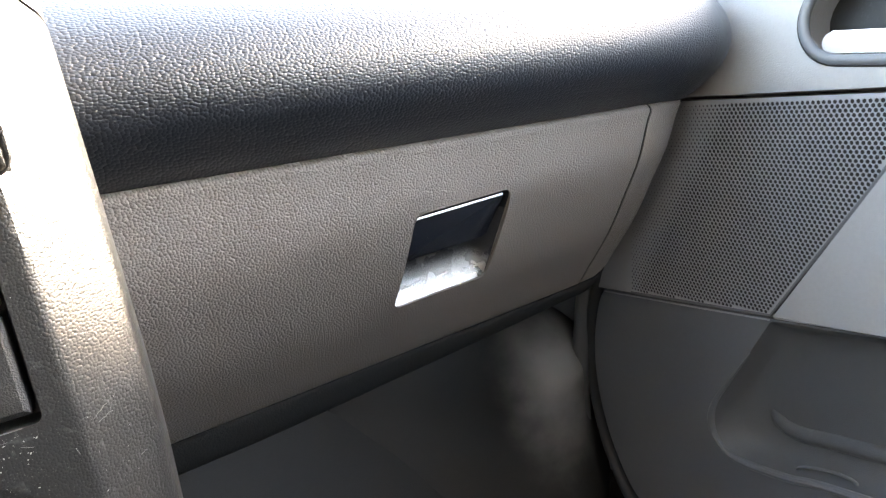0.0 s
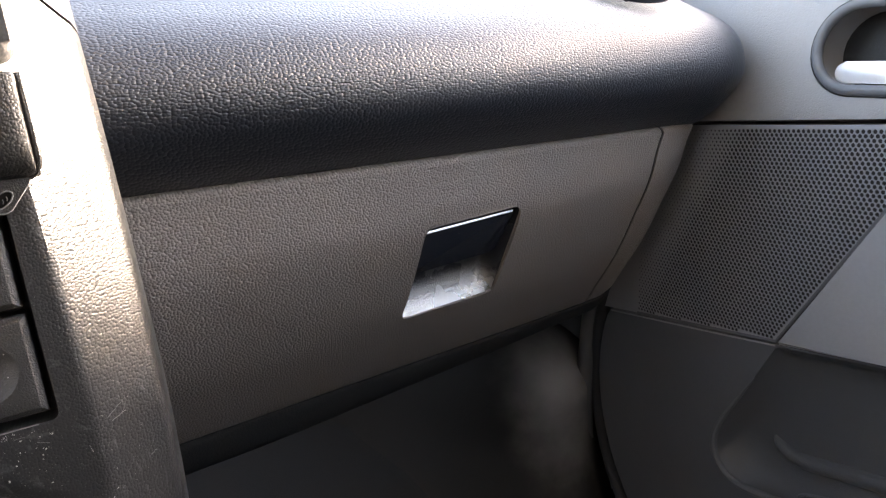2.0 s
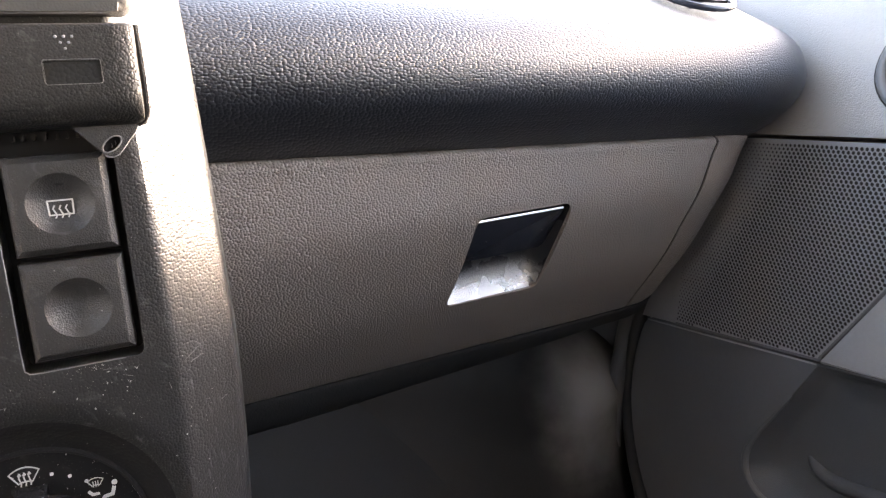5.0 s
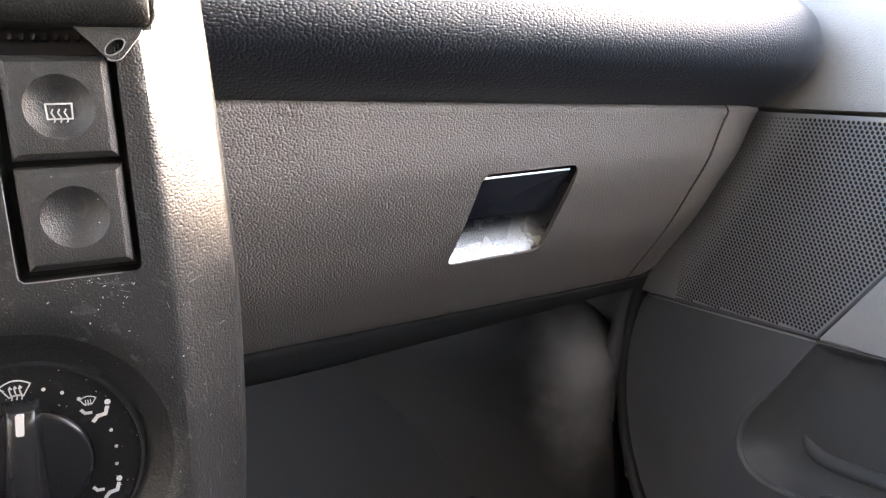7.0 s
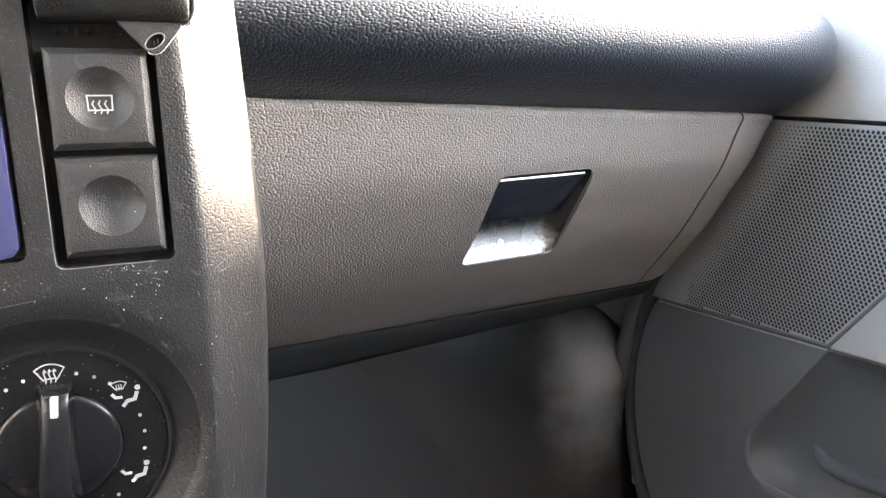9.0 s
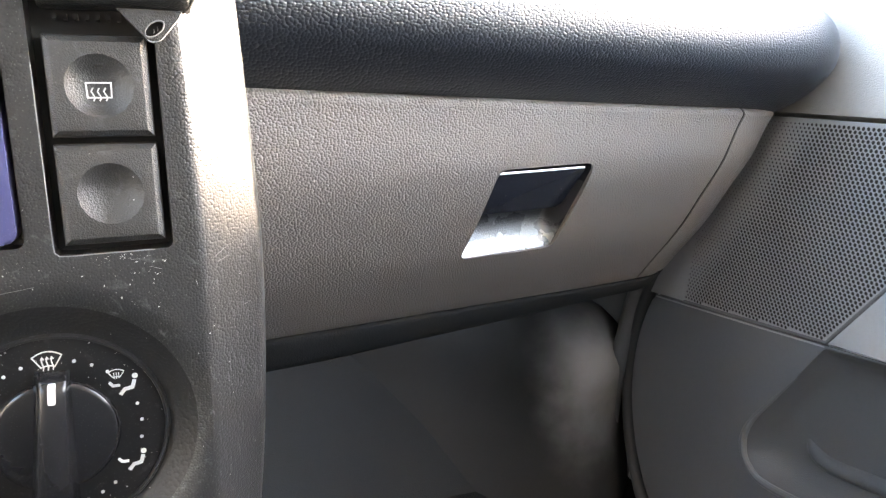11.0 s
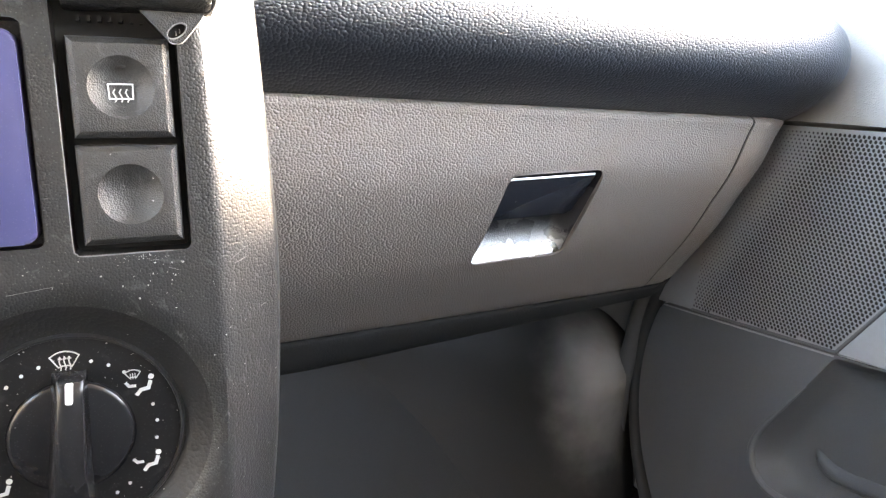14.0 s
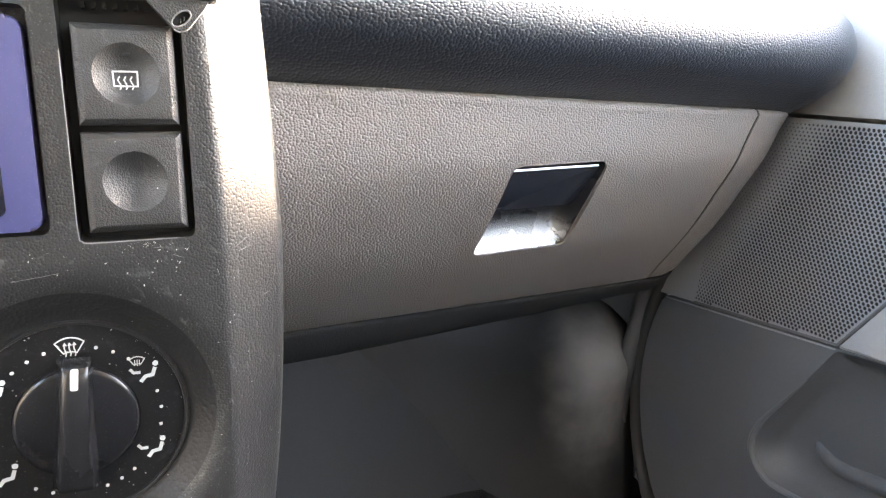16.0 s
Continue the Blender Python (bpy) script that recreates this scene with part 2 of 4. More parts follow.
PAD = plastic("soft_dash_grain", (0.0155, 0.0185, 0.0255), 0.40, grain=1.6, size=1.75, spec=0.78, cells="leather", flow=0.8, plane=((1, 0, 0), (0, 0.3, 1.3)))
LID = plastic("taupe_lid_grain", (0.222, 0.188, 0.167), 0.36, grain=3.2, size=1.5, spec=0.55, cells="leather", flow=0.82, plane=((1, 0, 0.12), (-0.12, -0.1, 1)))
CONSOLE = plastic("console_charcoal", (0.0235, 0.0237, 0.0238), 0.37, grain=0.95, size=0.95, wear=0.35, dust=1.0, spec=0.45, cells="leather", plane=((1, 0, 0), (0, 0.14, 0.99)))
DOOR = plastic("door_charcoal", (0.110, 0.117, 0.126), 0.5, grain=0.5, size=1.4, spec=0.4, cells="leather")
INSERT = plastic("door_insert_grey", (0.28, 0.288, 0.30), 0.55, grain=0.6, size=1.2, spec=0.4, cells="leather")
# paler copy of the door plastic: the stronger light there put into colour
GRILLE = plastic("grille_lit_grey", (0.25, 0.258, 0.272), 0.5, spec=0.4)
DARK = plastic("dark_cavity", (0.012, 0.012, 0.013), 0.7)
BUTTON = plastic("button_satin", (0.023, 0.0227, 0.0225), 0.46, grain=0.3, size=0.6, dust=0.6, wear=0.2, spec=0.6)
GLOSS = plastic("gloss_black", (0.026, 0.029, 0.038), 0.16, dust=0.6)
KNOB = plastic("knob_black", (0.013, 0.013, 0.014), 0.19, dust=0.25, spec=0.45)
DIAL = plastic("dial_face", (0.008, 0.008, 0.0084), 0.45, dust=0.4, wear=0.10, spec=0.22)
MARK = plastic("white_print", (0.55, 0.545, 0.52), 0.5, vary=0.08)
BLUE = plastic("radio_blue", (0.046, 0.050, 0.125), 0.34, coat=0.15, dust=0.4)
SCREEN = plastic("radio_screen", (0.008, 0.008, 0.012), 0.08)
SILVER = plastic("silver_lever", (0.85, 0.85, 0.85), 0.3, metal=0.6, vary=0.03)
RUBBER = plastic("seal_rubber", (0.028, 0.029, 0.031), 0.75)
CARPET = plastic("carpet", (0.014, 0.013, 0.0128), 0.95, grain=1.0, size=2.2, spec=0.1)
KICK = plastic("toe_carpet", (0.031, 0.0306, 0.0303), 0.85, grain=0.25, size=1.6, spec=0.1)


RECESS = plastic("latch_recess", (0.030, 0.030, 0.033), 0.27, grain=1.6, size=1.1, spec=0.5, cells="leather")
# pale plastic for real scuffs and for edge highlights put into colour
SCUFF_RIM = plastic("scuff_and_rim_pale", (0.17, 0.168, 0.165), 0.6)
POCKET = plastic("pocket_charcoal", (0.072, 0.077, 0.083), 0.55, grain=0.2, size=1.2)
HOUSING = plastic("switch_box_grain", (0.020, 0.0197, 0.0193), 0.4, grain=1.3, size=0.8, spec=0.45, dust=0.7, wear=0.25, cells="leather")
LINT = plastic("pale_lint", (0.44, 0.425, 0.40), 0.9)
BOWL = plastic("dial_bowl_dark", (0.013, 0.0131, 0.0133), 0.5, grain=0.5, size=1.4, spec=0.35, dust=0.35, cells="leather")
TRIM = plastic("door_upper_grey", (0.265, 0.263, 0.263), 0.40, grain=0.8, size=1.4, spec=0.5, cells="leather")
ARCH = plastic("arch_carpet", (0.031, 0.0306, 0.0303), 0.85, grain=0.35, size=1.6, spec=0.1, cells="leather")


def lit_patch(mat, at, reach, colour, tall=0.3):
    """Light put into colour: a soft uneven patch about one place, drawn out upright."""
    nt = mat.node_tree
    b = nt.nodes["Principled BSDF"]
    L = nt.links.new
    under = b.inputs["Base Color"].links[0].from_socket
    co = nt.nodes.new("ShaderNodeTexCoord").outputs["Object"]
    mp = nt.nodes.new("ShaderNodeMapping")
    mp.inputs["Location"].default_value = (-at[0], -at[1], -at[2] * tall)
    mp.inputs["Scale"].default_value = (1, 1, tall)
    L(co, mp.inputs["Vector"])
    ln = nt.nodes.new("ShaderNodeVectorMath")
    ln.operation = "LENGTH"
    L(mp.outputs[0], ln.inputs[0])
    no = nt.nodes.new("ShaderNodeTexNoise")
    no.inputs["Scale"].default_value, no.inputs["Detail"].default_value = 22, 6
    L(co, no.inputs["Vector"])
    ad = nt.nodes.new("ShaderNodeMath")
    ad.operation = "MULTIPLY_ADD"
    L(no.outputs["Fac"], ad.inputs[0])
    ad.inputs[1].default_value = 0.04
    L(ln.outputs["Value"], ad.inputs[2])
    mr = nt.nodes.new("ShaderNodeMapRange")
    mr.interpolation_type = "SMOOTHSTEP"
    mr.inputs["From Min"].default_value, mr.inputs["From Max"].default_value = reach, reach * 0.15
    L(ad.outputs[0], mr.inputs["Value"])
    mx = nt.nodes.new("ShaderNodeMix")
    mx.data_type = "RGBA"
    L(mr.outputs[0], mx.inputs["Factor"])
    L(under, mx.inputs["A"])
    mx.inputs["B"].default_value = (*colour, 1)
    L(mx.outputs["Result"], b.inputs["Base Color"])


# soft light on the shoulder of the hump, painted as paler carpet
lit_patch(ARCH, (0.540, 0.715, 0.155), 0.130, (0.33, 0.323, 0.318), 0.45)
UNDER = plastic("under_dash", (0.020, 0.0202, 0.022), 0.75, grain=0.4, size=1.4, spec=0.3)
LINING = plastic("roof_lining", (0.52, 0.51, 0.50), 0.95, grain=0.3, size=2.0)
REAR_BLOCK = plastic("rear_block_grey", (0.045, 0.048, 0.054), 0.8, grain=0.3, size=2.0)
STORE = plastic("storage_lid_grey", (0.060, 0.060, 0.060), 0.5, grain=0.3, size=0.8, cells="soft")
BODY = plastic("car_paint", (0.30, 0.31, 0.33), 0.3)
ASPHALT = plastic("asphalt", (0.055, 0.054, 0.052), 0.9, grain=0.8, size=9)


# ---- dashboard ----
SLOPE, SINK = 0.085, -0.034
X_END, X_TURN = 0.588, 0.505


def sweep_y(x, turn=X_TURN, end=X_END):
    """How far the dashboard lies forward of its line at x = 0.235."""
    y = SLOPE * (x - 0.235)
    if x > turn:
        r = end - turn + 0.001
        y += r - math.sqrt(max(0, r * r - (x - turn) ** 2))
    return y


def dash_sheet(profile, xs, sink=True, thick=None, n=5, turn=X_TURN, end=X_END):
    prof = spline([(0, y, z) for y, z in profile], n)
    return sheet([[(x, p.y + sweep_y(x, turn, end), p.z + (SINK * (x - 0.225) if sink else 0)) for x in xs] for p in prof], thick)


def taper(x, z):
    """The lid's outer end leans inwards towards its foot."""
    g = 1 - math.exp(-max(0.0, 0.485 - z) / 0.042)
    near = max(0.0, min(1.0, (x - 0.40) / 0.08))
    outer = max(0.0, min(1.0, (x - 0.4865) / 0.045))
    return x + near * ((1 - outer) * (0.0087 - 0.0196 * g) - outer * 0.024 * g)


def xrange(a, b, n):
    return [a + (b - a) * i / n for i in range(n + 1)]


XS_TURN = [X_TURN + (X_END - X_TURN) * math.sin(math.pi / 2 * k / 14) for k in range(15)]
dashboard = thing("dashboard", (0.30, 0.50, 0.49), "black grained dashboard with a taupe glovebox lid", "dashboard")
pad_profile = [(0.5050, 0.4917), (0.4975, 0.4924), (0.4905, 0.4945), (0.4780, 0.5015), (0.4640, 0.5120), (0.4515, 0.5262), (0.4462, 0.541), (0.4490, 0.556), (0.460, 0.572),
               (0.478, 0.584), (0.503, 0.5945), (0.540, 0.609), (0.60, 0.634), (0.70, 0.672), (0.85, 0.705), (1.04, 0.715)]
PAD_END = 0.598
part("upper_pad", dash_sheet(pad_profile, [*xrange(0.0, 0.526, 44), *[0.530 + (PAD_END - 0.530) * math.sin(math.pi / 2 * k / 14) for k in range(15)]], thick=(-0.002, 0.006, -0.006), turn=0.530, end=PAD_END), PAD, dashboard,
                 "black dash roll with coarse leather grain", angle=60)

# glovebox lid with the hole for its latch
lid_profile = [(0.4985, 0.4903), (0.4930, 0.4901), (0.4890, 0.4885), (0.4869, 0.4850), (0.4868, 0.479), (0.4885, 0.440), (0.504, 0.398), (0.5255, 0.356), (0.556, 0.312), (0.571, 0.291), (0.580, 0.288)]


def lid_sheet(x0, x1, n, grow=0.0):
    prof = spline([(0, y, z) for y, z in lid_profile], 6)
    rows = []
    for p in prof:
        w = max(0.0, min(1.0, (p.z - 0.40) / 0.08))
        rows.append([(taper(x, p.z), p.y + sweep_y(x), p.z + SINK * (x - 0.225) * w) for x in xrange(x0, x1, n)])
    dirs = [prof[min(i + 1, len(prof) - 1)] - prof[max(i - 1, 0)] for i in range(len(prof))]
    return sheet(rows, [(0, -0.0022 * d.z / d.length, 0.0022 * d.y / d.length) for d in dirs])


ROOT = Vector((0.2755, 0.5105, 0.398))
lat = Vector((0.091, 0.0085, 0.0015)).normalized()
rise = Vector((0.0095, -0.0365, 0.081)).normalized()
outw = lat.cross(rise).normalized()
rise = outw.cross(lat)
LATCH = Matrix((( lat.x, rise.x, outw.x, ROOT.x), (lat.y, rise.y, outw.y, ROOT.y), (lat.z, rise.z, outw.z, ROOT.z), (0, 0, 0, 1)))
latch_outline = corners([(-0.0505, -0.0455), (0.0425, -0.0445), (0.0505, 0.0455), (-0.0405, 0.0455)], 0.009)
lid_mesh = cut(lid_sheet(0.02, 0.4808, 48), [prism(latch_outline, LATCH, -0.03, 0.03)], angle=40)
lid = part("glovebox_lid", lid_mesh, LID, dashboard, "taupe grained glovebox lid, closed")

# the hollow behind the latch: steep at the top, turning out to a bright lip at the foot
rows = []
for j in range(41):
    b = j / 40
    y = 0.0462 - 0.0918 * b
    if b < 0.05:
        d = 0.012 * b / 0.05
    elif b < 0.56:
        d = 0.012 + 0.010 * (b - 0.05) / 0.51
    else:
        t = (b - 0.56) / 0.44
        d = 0.022 * (1 - t ** 2.2) + 0.0004
    row = []
    for i in range(61):
        a = i / 60
        x = -0.0462 + 0.0932 * a + 0.0048 * (y / 0.0455)
        side = min(1.0, (1 - a) / (0.035 + 0.16 * b ** 3))
        side = math.sin(side * math.pi / 2)
        side *= min(1.0, a / 0.02)
        row.append(LATCH @ Vector((x, y, -max(0.0006, d * side) - 0.0006)))
    rows.append(row)


def lit_foot(mat, origin, axis, start, full):
    """Brightness on a moulding's foot put into colour and metallic, fading upwards in specks."""
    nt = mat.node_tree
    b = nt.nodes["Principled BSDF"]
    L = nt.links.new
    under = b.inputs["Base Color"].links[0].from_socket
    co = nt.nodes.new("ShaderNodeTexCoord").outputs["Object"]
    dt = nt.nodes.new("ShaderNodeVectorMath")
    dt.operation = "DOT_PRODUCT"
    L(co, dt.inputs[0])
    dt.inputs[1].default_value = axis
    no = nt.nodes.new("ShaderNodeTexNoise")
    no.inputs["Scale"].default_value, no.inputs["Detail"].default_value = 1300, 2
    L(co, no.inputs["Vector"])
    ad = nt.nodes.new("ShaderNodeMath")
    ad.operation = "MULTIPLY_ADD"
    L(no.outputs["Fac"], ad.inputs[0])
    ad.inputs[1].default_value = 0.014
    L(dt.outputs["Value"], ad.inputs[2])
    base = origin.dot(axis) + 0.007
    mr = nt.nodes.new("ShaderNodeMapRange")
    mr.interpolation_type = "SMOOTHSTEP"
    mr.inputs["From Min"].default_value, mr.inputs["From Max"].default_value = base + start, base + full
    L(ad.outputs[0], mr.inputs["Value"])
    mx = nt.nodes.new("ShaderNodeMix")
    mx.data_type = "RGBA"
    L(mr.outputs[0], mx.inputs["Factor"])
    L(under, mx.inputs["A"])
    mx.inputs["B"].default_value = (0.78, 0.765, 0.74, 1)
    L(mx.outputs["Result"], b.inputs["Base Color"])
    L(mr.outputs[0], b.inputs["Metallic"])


# reflected light on the lip painted in, dark above and bright below
lit_foot(RECESS, ROOT, rise, -0.022, -0.044)
part("latch_recess", sheet(rows), RECESS, lid, "black moulded latch hollow, the brightness of its lip put into the colour", angle=120)
part("latch_rim", tube([LATCH @ Vector((x, y, 0.0001)) for x, y in latch_outline], 0.0005, 8, True), LID, lid, "rounded worn rim of the latch opening")
flap_outline = corners([(-0.0449, -0.0055), (0.0411, -0.0055), (0.0468, 0.0408), (-0.0402, 0.0408)], 0.003)
flap_m = LATCH @ Matrix.Translation((0, 0, -0.0105)) @ Matrix.Rotation(radians(7), 4, "X")
flap = part("latch_handle", prism(flap_outline, flap_m, -0.003, 0.0030, 0.0020, 4), GLOSS, lid, "glossy black latch handle")
# added silver bead: the highlight along the handle's top edge
part("handle_glint", tube([flap_m @ Vector((x, 0.0398, 0.0030)) for x in (-0.0385, 0.0, 0.0440)], 0.0011, 8), SILVER, flap, "thin silver bead standing in for the highlight on the handle's top edge")

seam_rows = []
for p in spline([(0, y, z) for y, z in lid_profile], 6):
    w = max(0.0, min(1.0, (p.z - 0.40) / 0.08))
    seam_rows.append([(taper(x, p.z), p.y + 0.0022 + sweep_y(x), p.z + SINK * (x - 0.225) * w) for x in (0.4795, 0.4832, 0.4865)])
part("shut_gap", sheet(seam_rows, (0, 0.006, 0)), DARK, dashboard, "dark shut line beside the lid")
prof = spline([(0, y, z) for y, z in lid_profile], 6)
rows = []
for p in prof:
    w = max(0.0, min(1.0, (p.z - 0.40) / 0.08))
    rows.append([(taper(x, p.z), p.y + 0.001 + sweep_y(x), p.z + SINK * (x - 0.225) * w) for x in [0.4850, 0.487, 0.492, 0.498, *XS_TURN]])
part("end_panel", sheet(rows, (0, 0.012, -0.002)), LID, dashboard, "taupe end cap of the dashboard", angle=60)
back_profile = [(0.520, 0.484), (0.528, 0.440), (0.548, 0.398), (0.572, 0.356), (0.598, 0.312), (0.605, 0.293)]
part("backing_panel", dash_sheet(back_profile, [*xrange(0.0, X_TURN - 0.005, 10), *XS_TURN], sink=False, thick=(0, 0.03, 0)), DARK, dashboard, "black backing seen in the shut gaps")
lower_profile = [(0.5775, 0.2885), (0.5755, 0.282), (0.582, 0.266), (0.591, 0.2515), (0.606, 0.2460), (0.66, 0.248), (0.80, 0.262)]
lower_rows = []
for p in spline([(0, y, z) for y, z in lower_profile], 5):
    row = []
    for x in [*xrange(0.0, X_TURN - 0.005, 14), *XS_TURN]:
        lift = 0.38 * max(0.0, min(1.0, (x - 0.12) / 0.36))
        row.append((taper(x, 0.29), p.y + sweep_y(x), p.z + lift * max(0.0, 0.2885 - p.z)))
    lower_rows.append(row)
part("lower_panel", sheet(lower_rows, (0, 0.01, 0.006)), KICK, dashboard, "black felt panel under the glovebox")

# round vent near the end of the dash roll
VENT = Matrix.Translation((0.489, 0.552, 0.6045)) @ Matrix.Rotation(radians(22), 4, "X")
vent = thing("air_vent", (0.489, 0.552, 0.602), "round black air vent set into the dash roll", "air vent")
part("vent_ring", tube([VENT @ Vector((0.036 * math.cos(t), 0.036 * math.sin(t), 0.0)) for t in [2 * math.pi * k / 40 for k in range(40)]], 0.0030, 10, True), GLOSS, vent, "thin satin black vent ring")
for k in range(5):
    y = -0.024 + 0.012 * k
    w = math.sqrt(0.034 ** 2 - y * y)
    part("vent_slat", prism(rounded(-w, y - 0.0015, w, y + 0.0015, 0.001), VENT, -0.004, 0.0005), KNOB, vent)

# ---- centre console ----
cu = Vector((0.99991, 0.0023, 0.0131)).normalized()
cv = Vector((-0.0133, 0.1423, 0.9897)).normalized()
cn = cu.cross(cv).normalized()
C = Matrix(((cu.x, cv.x, cn.x, 0.0), (cu.y, cv.y, cn.y, 0.3), (cu.z, cv.z, cn.z, 0.46), (0, 0, 0, 1)))
console = thing("centre_console", (-0.08, 0.33, 0.40), "scuffed charcoal plastic centre console with controls", "console")


def crease(v):
    return 0.0120 - 0.31 * (v + 0.005) ** 2


def flank(v):
    return 0.0370 - (0.35 * v * v if v < 0 else 0.10 * v * v)


def setback(v):
    return 0.0190 + 0.30 * max(0.0, v + 0.005) + 0.9 * max(0.0, 0.01 - v) ** 2


def fall(x, c, e, w):
    """How deep the rounded flank lies under the console's front at x."""
    q = x - c
    return -w / (e - c) * 0.5 * (q + math.sqrt(q * q + 0.0012 ** 2)) * (0.93 + 0.07 * q / (e - c)) if q > -0.0089 else 0.0


rows = []
for j in range(61):
    v = -0.26 + 0.46 * j / 60
    c, e, w = crease(v), flank(v), setback(v)
    line = [(-0.20, 0), (c - 0.0110, 0.0)]
    for k in range(19):
        x = c - 0.0090 + (e - c + 0.0060) * k / 18
        line.append((x, fall(x, c, e, w)))
    x0, d0 = line[-1]
    line += [(x0 + 0.0010, d0 - 0.0016), (x0 + 0.0019, d0 - 0.0042), (x0 + 0.0027, d0 - 0.0085), (x0 + 0.0034, d0 - 0.0140), (e + 0.001, d0 - 0.022), (e + 0.001, d0 - 0.06), (e + 0.001, -w - 0.28)]
    rows.append([C @ Vector((x, v, d)) for x, d in line])
front = sheet(rows, C.to_3x3() @ Vector((-0.012, 0, -0.03)))
CX, CY = -0.0425, -0.0700
bowl_cut = lathe([(0.0, -0.0105), (0.0375, -0.0105), (0.0400, -0.0100), (0.0440, -0.0062), (0.0470, -0.0036), (0.0495, -0.0020), (0.0520, -0.0009), (0.0545, -0.0002), (0.0560, 0.0002), (0.0560, 0.004), (0.0, 0.004)], C @ Matrix.Translation((CX, CY, 0)), 72, (0, 0.0025))
button_cut = prism(rounded(-0.0350, -0.0032, 0.0022, 0.0850, 0.0025), C, -0.014, 0.01)
radio_cut = prism(rounded(-0.1900, 0.0005, -0.0430, 0.0735, 0.003), C, -0.010, 0.01)
slit = [(0.06, 0.1155), (-0.035, 0.1820), (-0.035, 0.1836), (0.06, 0.1171)]
gap_cut = prism(slit, C, -0.10, 0.02)
shell = part("bezel", cut(front, [bowl_cut, button_cut, radio_cut, gap_cut], angle=28), CONSOLE, console, "charcoal bezel, scratched and dusty")


def on_flank(t, v):
    """A point on the slanted flank, t from its crease to its edge."""
    c, e, w = crease(v), flank(v), setback(v)
    x = c + (e - c) * t * 0.97
    return C @ Vector((x, v, fall(x, c, e, w)))


for t0, v0, t1, v1 in ((0.16, -0.0085, 0.36, -0.0055), (0.20, -0.0105, 0.40, -0.0090), (0.34, -0.0100, 0.42, -0.0060), (0.60, -0.030, 0.70, -0.0292)):
    part("scuff", tube([on_flank(t0 + (t1 - t0) * k / 4, v0 + (v1 - v0) * k / 4 + 0.0005 * math.sin(3 * k)) for k in range(5)], 0.00012, 5), SCUFF_RIM, console)
for u0, v0, u1, v1 in ((-0.056, -0.0145, -0.042, -0.0128), (-0.012, -0.0062, -0.009, -0.0062), (0.0085, -0.0155, 0.0092, -0.0180), (-0.0060, -0.0092, -0.0025, -0.0105)):
    part("scuff", tube([C @ Vector((u0 + (u1 - u0) * k / 3, v0 + (v1 - v0) * k / 3, 0.0001)) for k in range(4)], 0.00008, 5), SCUFF_RIM, console)
part("slot_edge", tube([C @ Vector((x, y, -0.0001)) for x, y in spline_2d([(-0.0351, 0.060), (-0.0351, 0.02), (-0.0351, 0.0005), (-0.0342, -0.0024), (-0.0318, -0.0033), (-0.018, -0.0033), (-0.004, -0.0033)])], 0.00022, 6), SCUFF_RIM, console, "pale line along the edge of the button slot")
part("cavity", prism(rounded(-0.0355, -0.0040, 0.0030, 0.0855, 0.0025), C, -0.026, -0.0125), DARK, console, "black bottom of the button slot")


def button_mesh(x0, y0, x1, y1, top):
    """A square key with a round dished thumb hollow."""
    n = 48
    cx, cy, R, deep = (x0 + x1) / 2 + 0.0003, (y0 + y1) / 2 + 0.0002, 0.0103, 0.0042
    bm = bmesh.new()
    radii = [0.0, 0.2, 0.4, 0.6, 0.8, 0.93, 1.0, 1.03]
    rings = []
    for q in radii:
        h = top - deep * (1 - min(1, q) ** 2)
        if q == 0:
            rings.append([bm.verts.new((cx, cy, h))])
        else:
            rings.append([bm.verts.new((cx + R * q * math.cos(2 * math.pi * k / n), cy + R * q * math.sin(2 * math.pi * k / n), h)) for k in range(n)])

    def square(inset, h):
        out = []
        for k in range(n):
            a = 2 * math.pi * k / n
            c, s = math.cos(a), math.sin(a)
            f = 1 / max(abs(c), abs(s))
            out.append(bm.verts.new((cx + c * f * ((x1 - x0) / 2 - inset), (y0 + y1) / 2 + s * f * ((y1 - y0) / 2 - inset), h)))
        return out

    rings += [square(0.0026, top), square(0.0022, top - 0.0001), square(0.0004, top - 0.0016), square(0.0, top - 0.0026), square(0.0, -0.0125)]
    for a, b in zip(rings, rings[1:]):
        for k in range(n):
            q = list(dict.fromkeys([a[k % len(a)], a[(k + 1) % len(a)], b[(k + 1) % len(b)], b[k % len(b)]]))
            bm.faces.new(q)
    bm.transform(C)
    return bm


def stroke(m, pts, w, h=0.00025):
    """A printed line of width w along 2D points on the plane of m."""
    bm = bmesh.new()
    for a, b in zip(pts, pts[1:]):
        a, b = Vector(a), Vector(b)
        d = (b - a).normalized()
        n2 = Vector((-d.y, d.x)) * w / 2
        a, b = a - d * w * 0.3, b + d * w * 0.3
        q = [a + n2, a - n2, b - n2, b + n2]
        lo = [bm.verts.new((*p, 0)) for p in q]
        hi = [bm.verts.new((*p, h)) for p in q]
        bm.faces.new(hi)
        for k in range(4):
            bm.faces.new((lo[k], lo[(k + 1) % 4], hi[(k + 1) % 4], hi[k]))
    bm.transform(m)
    return bm


def dot(m, x, y, r, h=0.00025, n=14):
    return prism([(x + r * math.cos(2 * math.pi * k / n), y + r * math.sin(2 * math.pi * k / n)) for k in range(n)], m, 0, h)


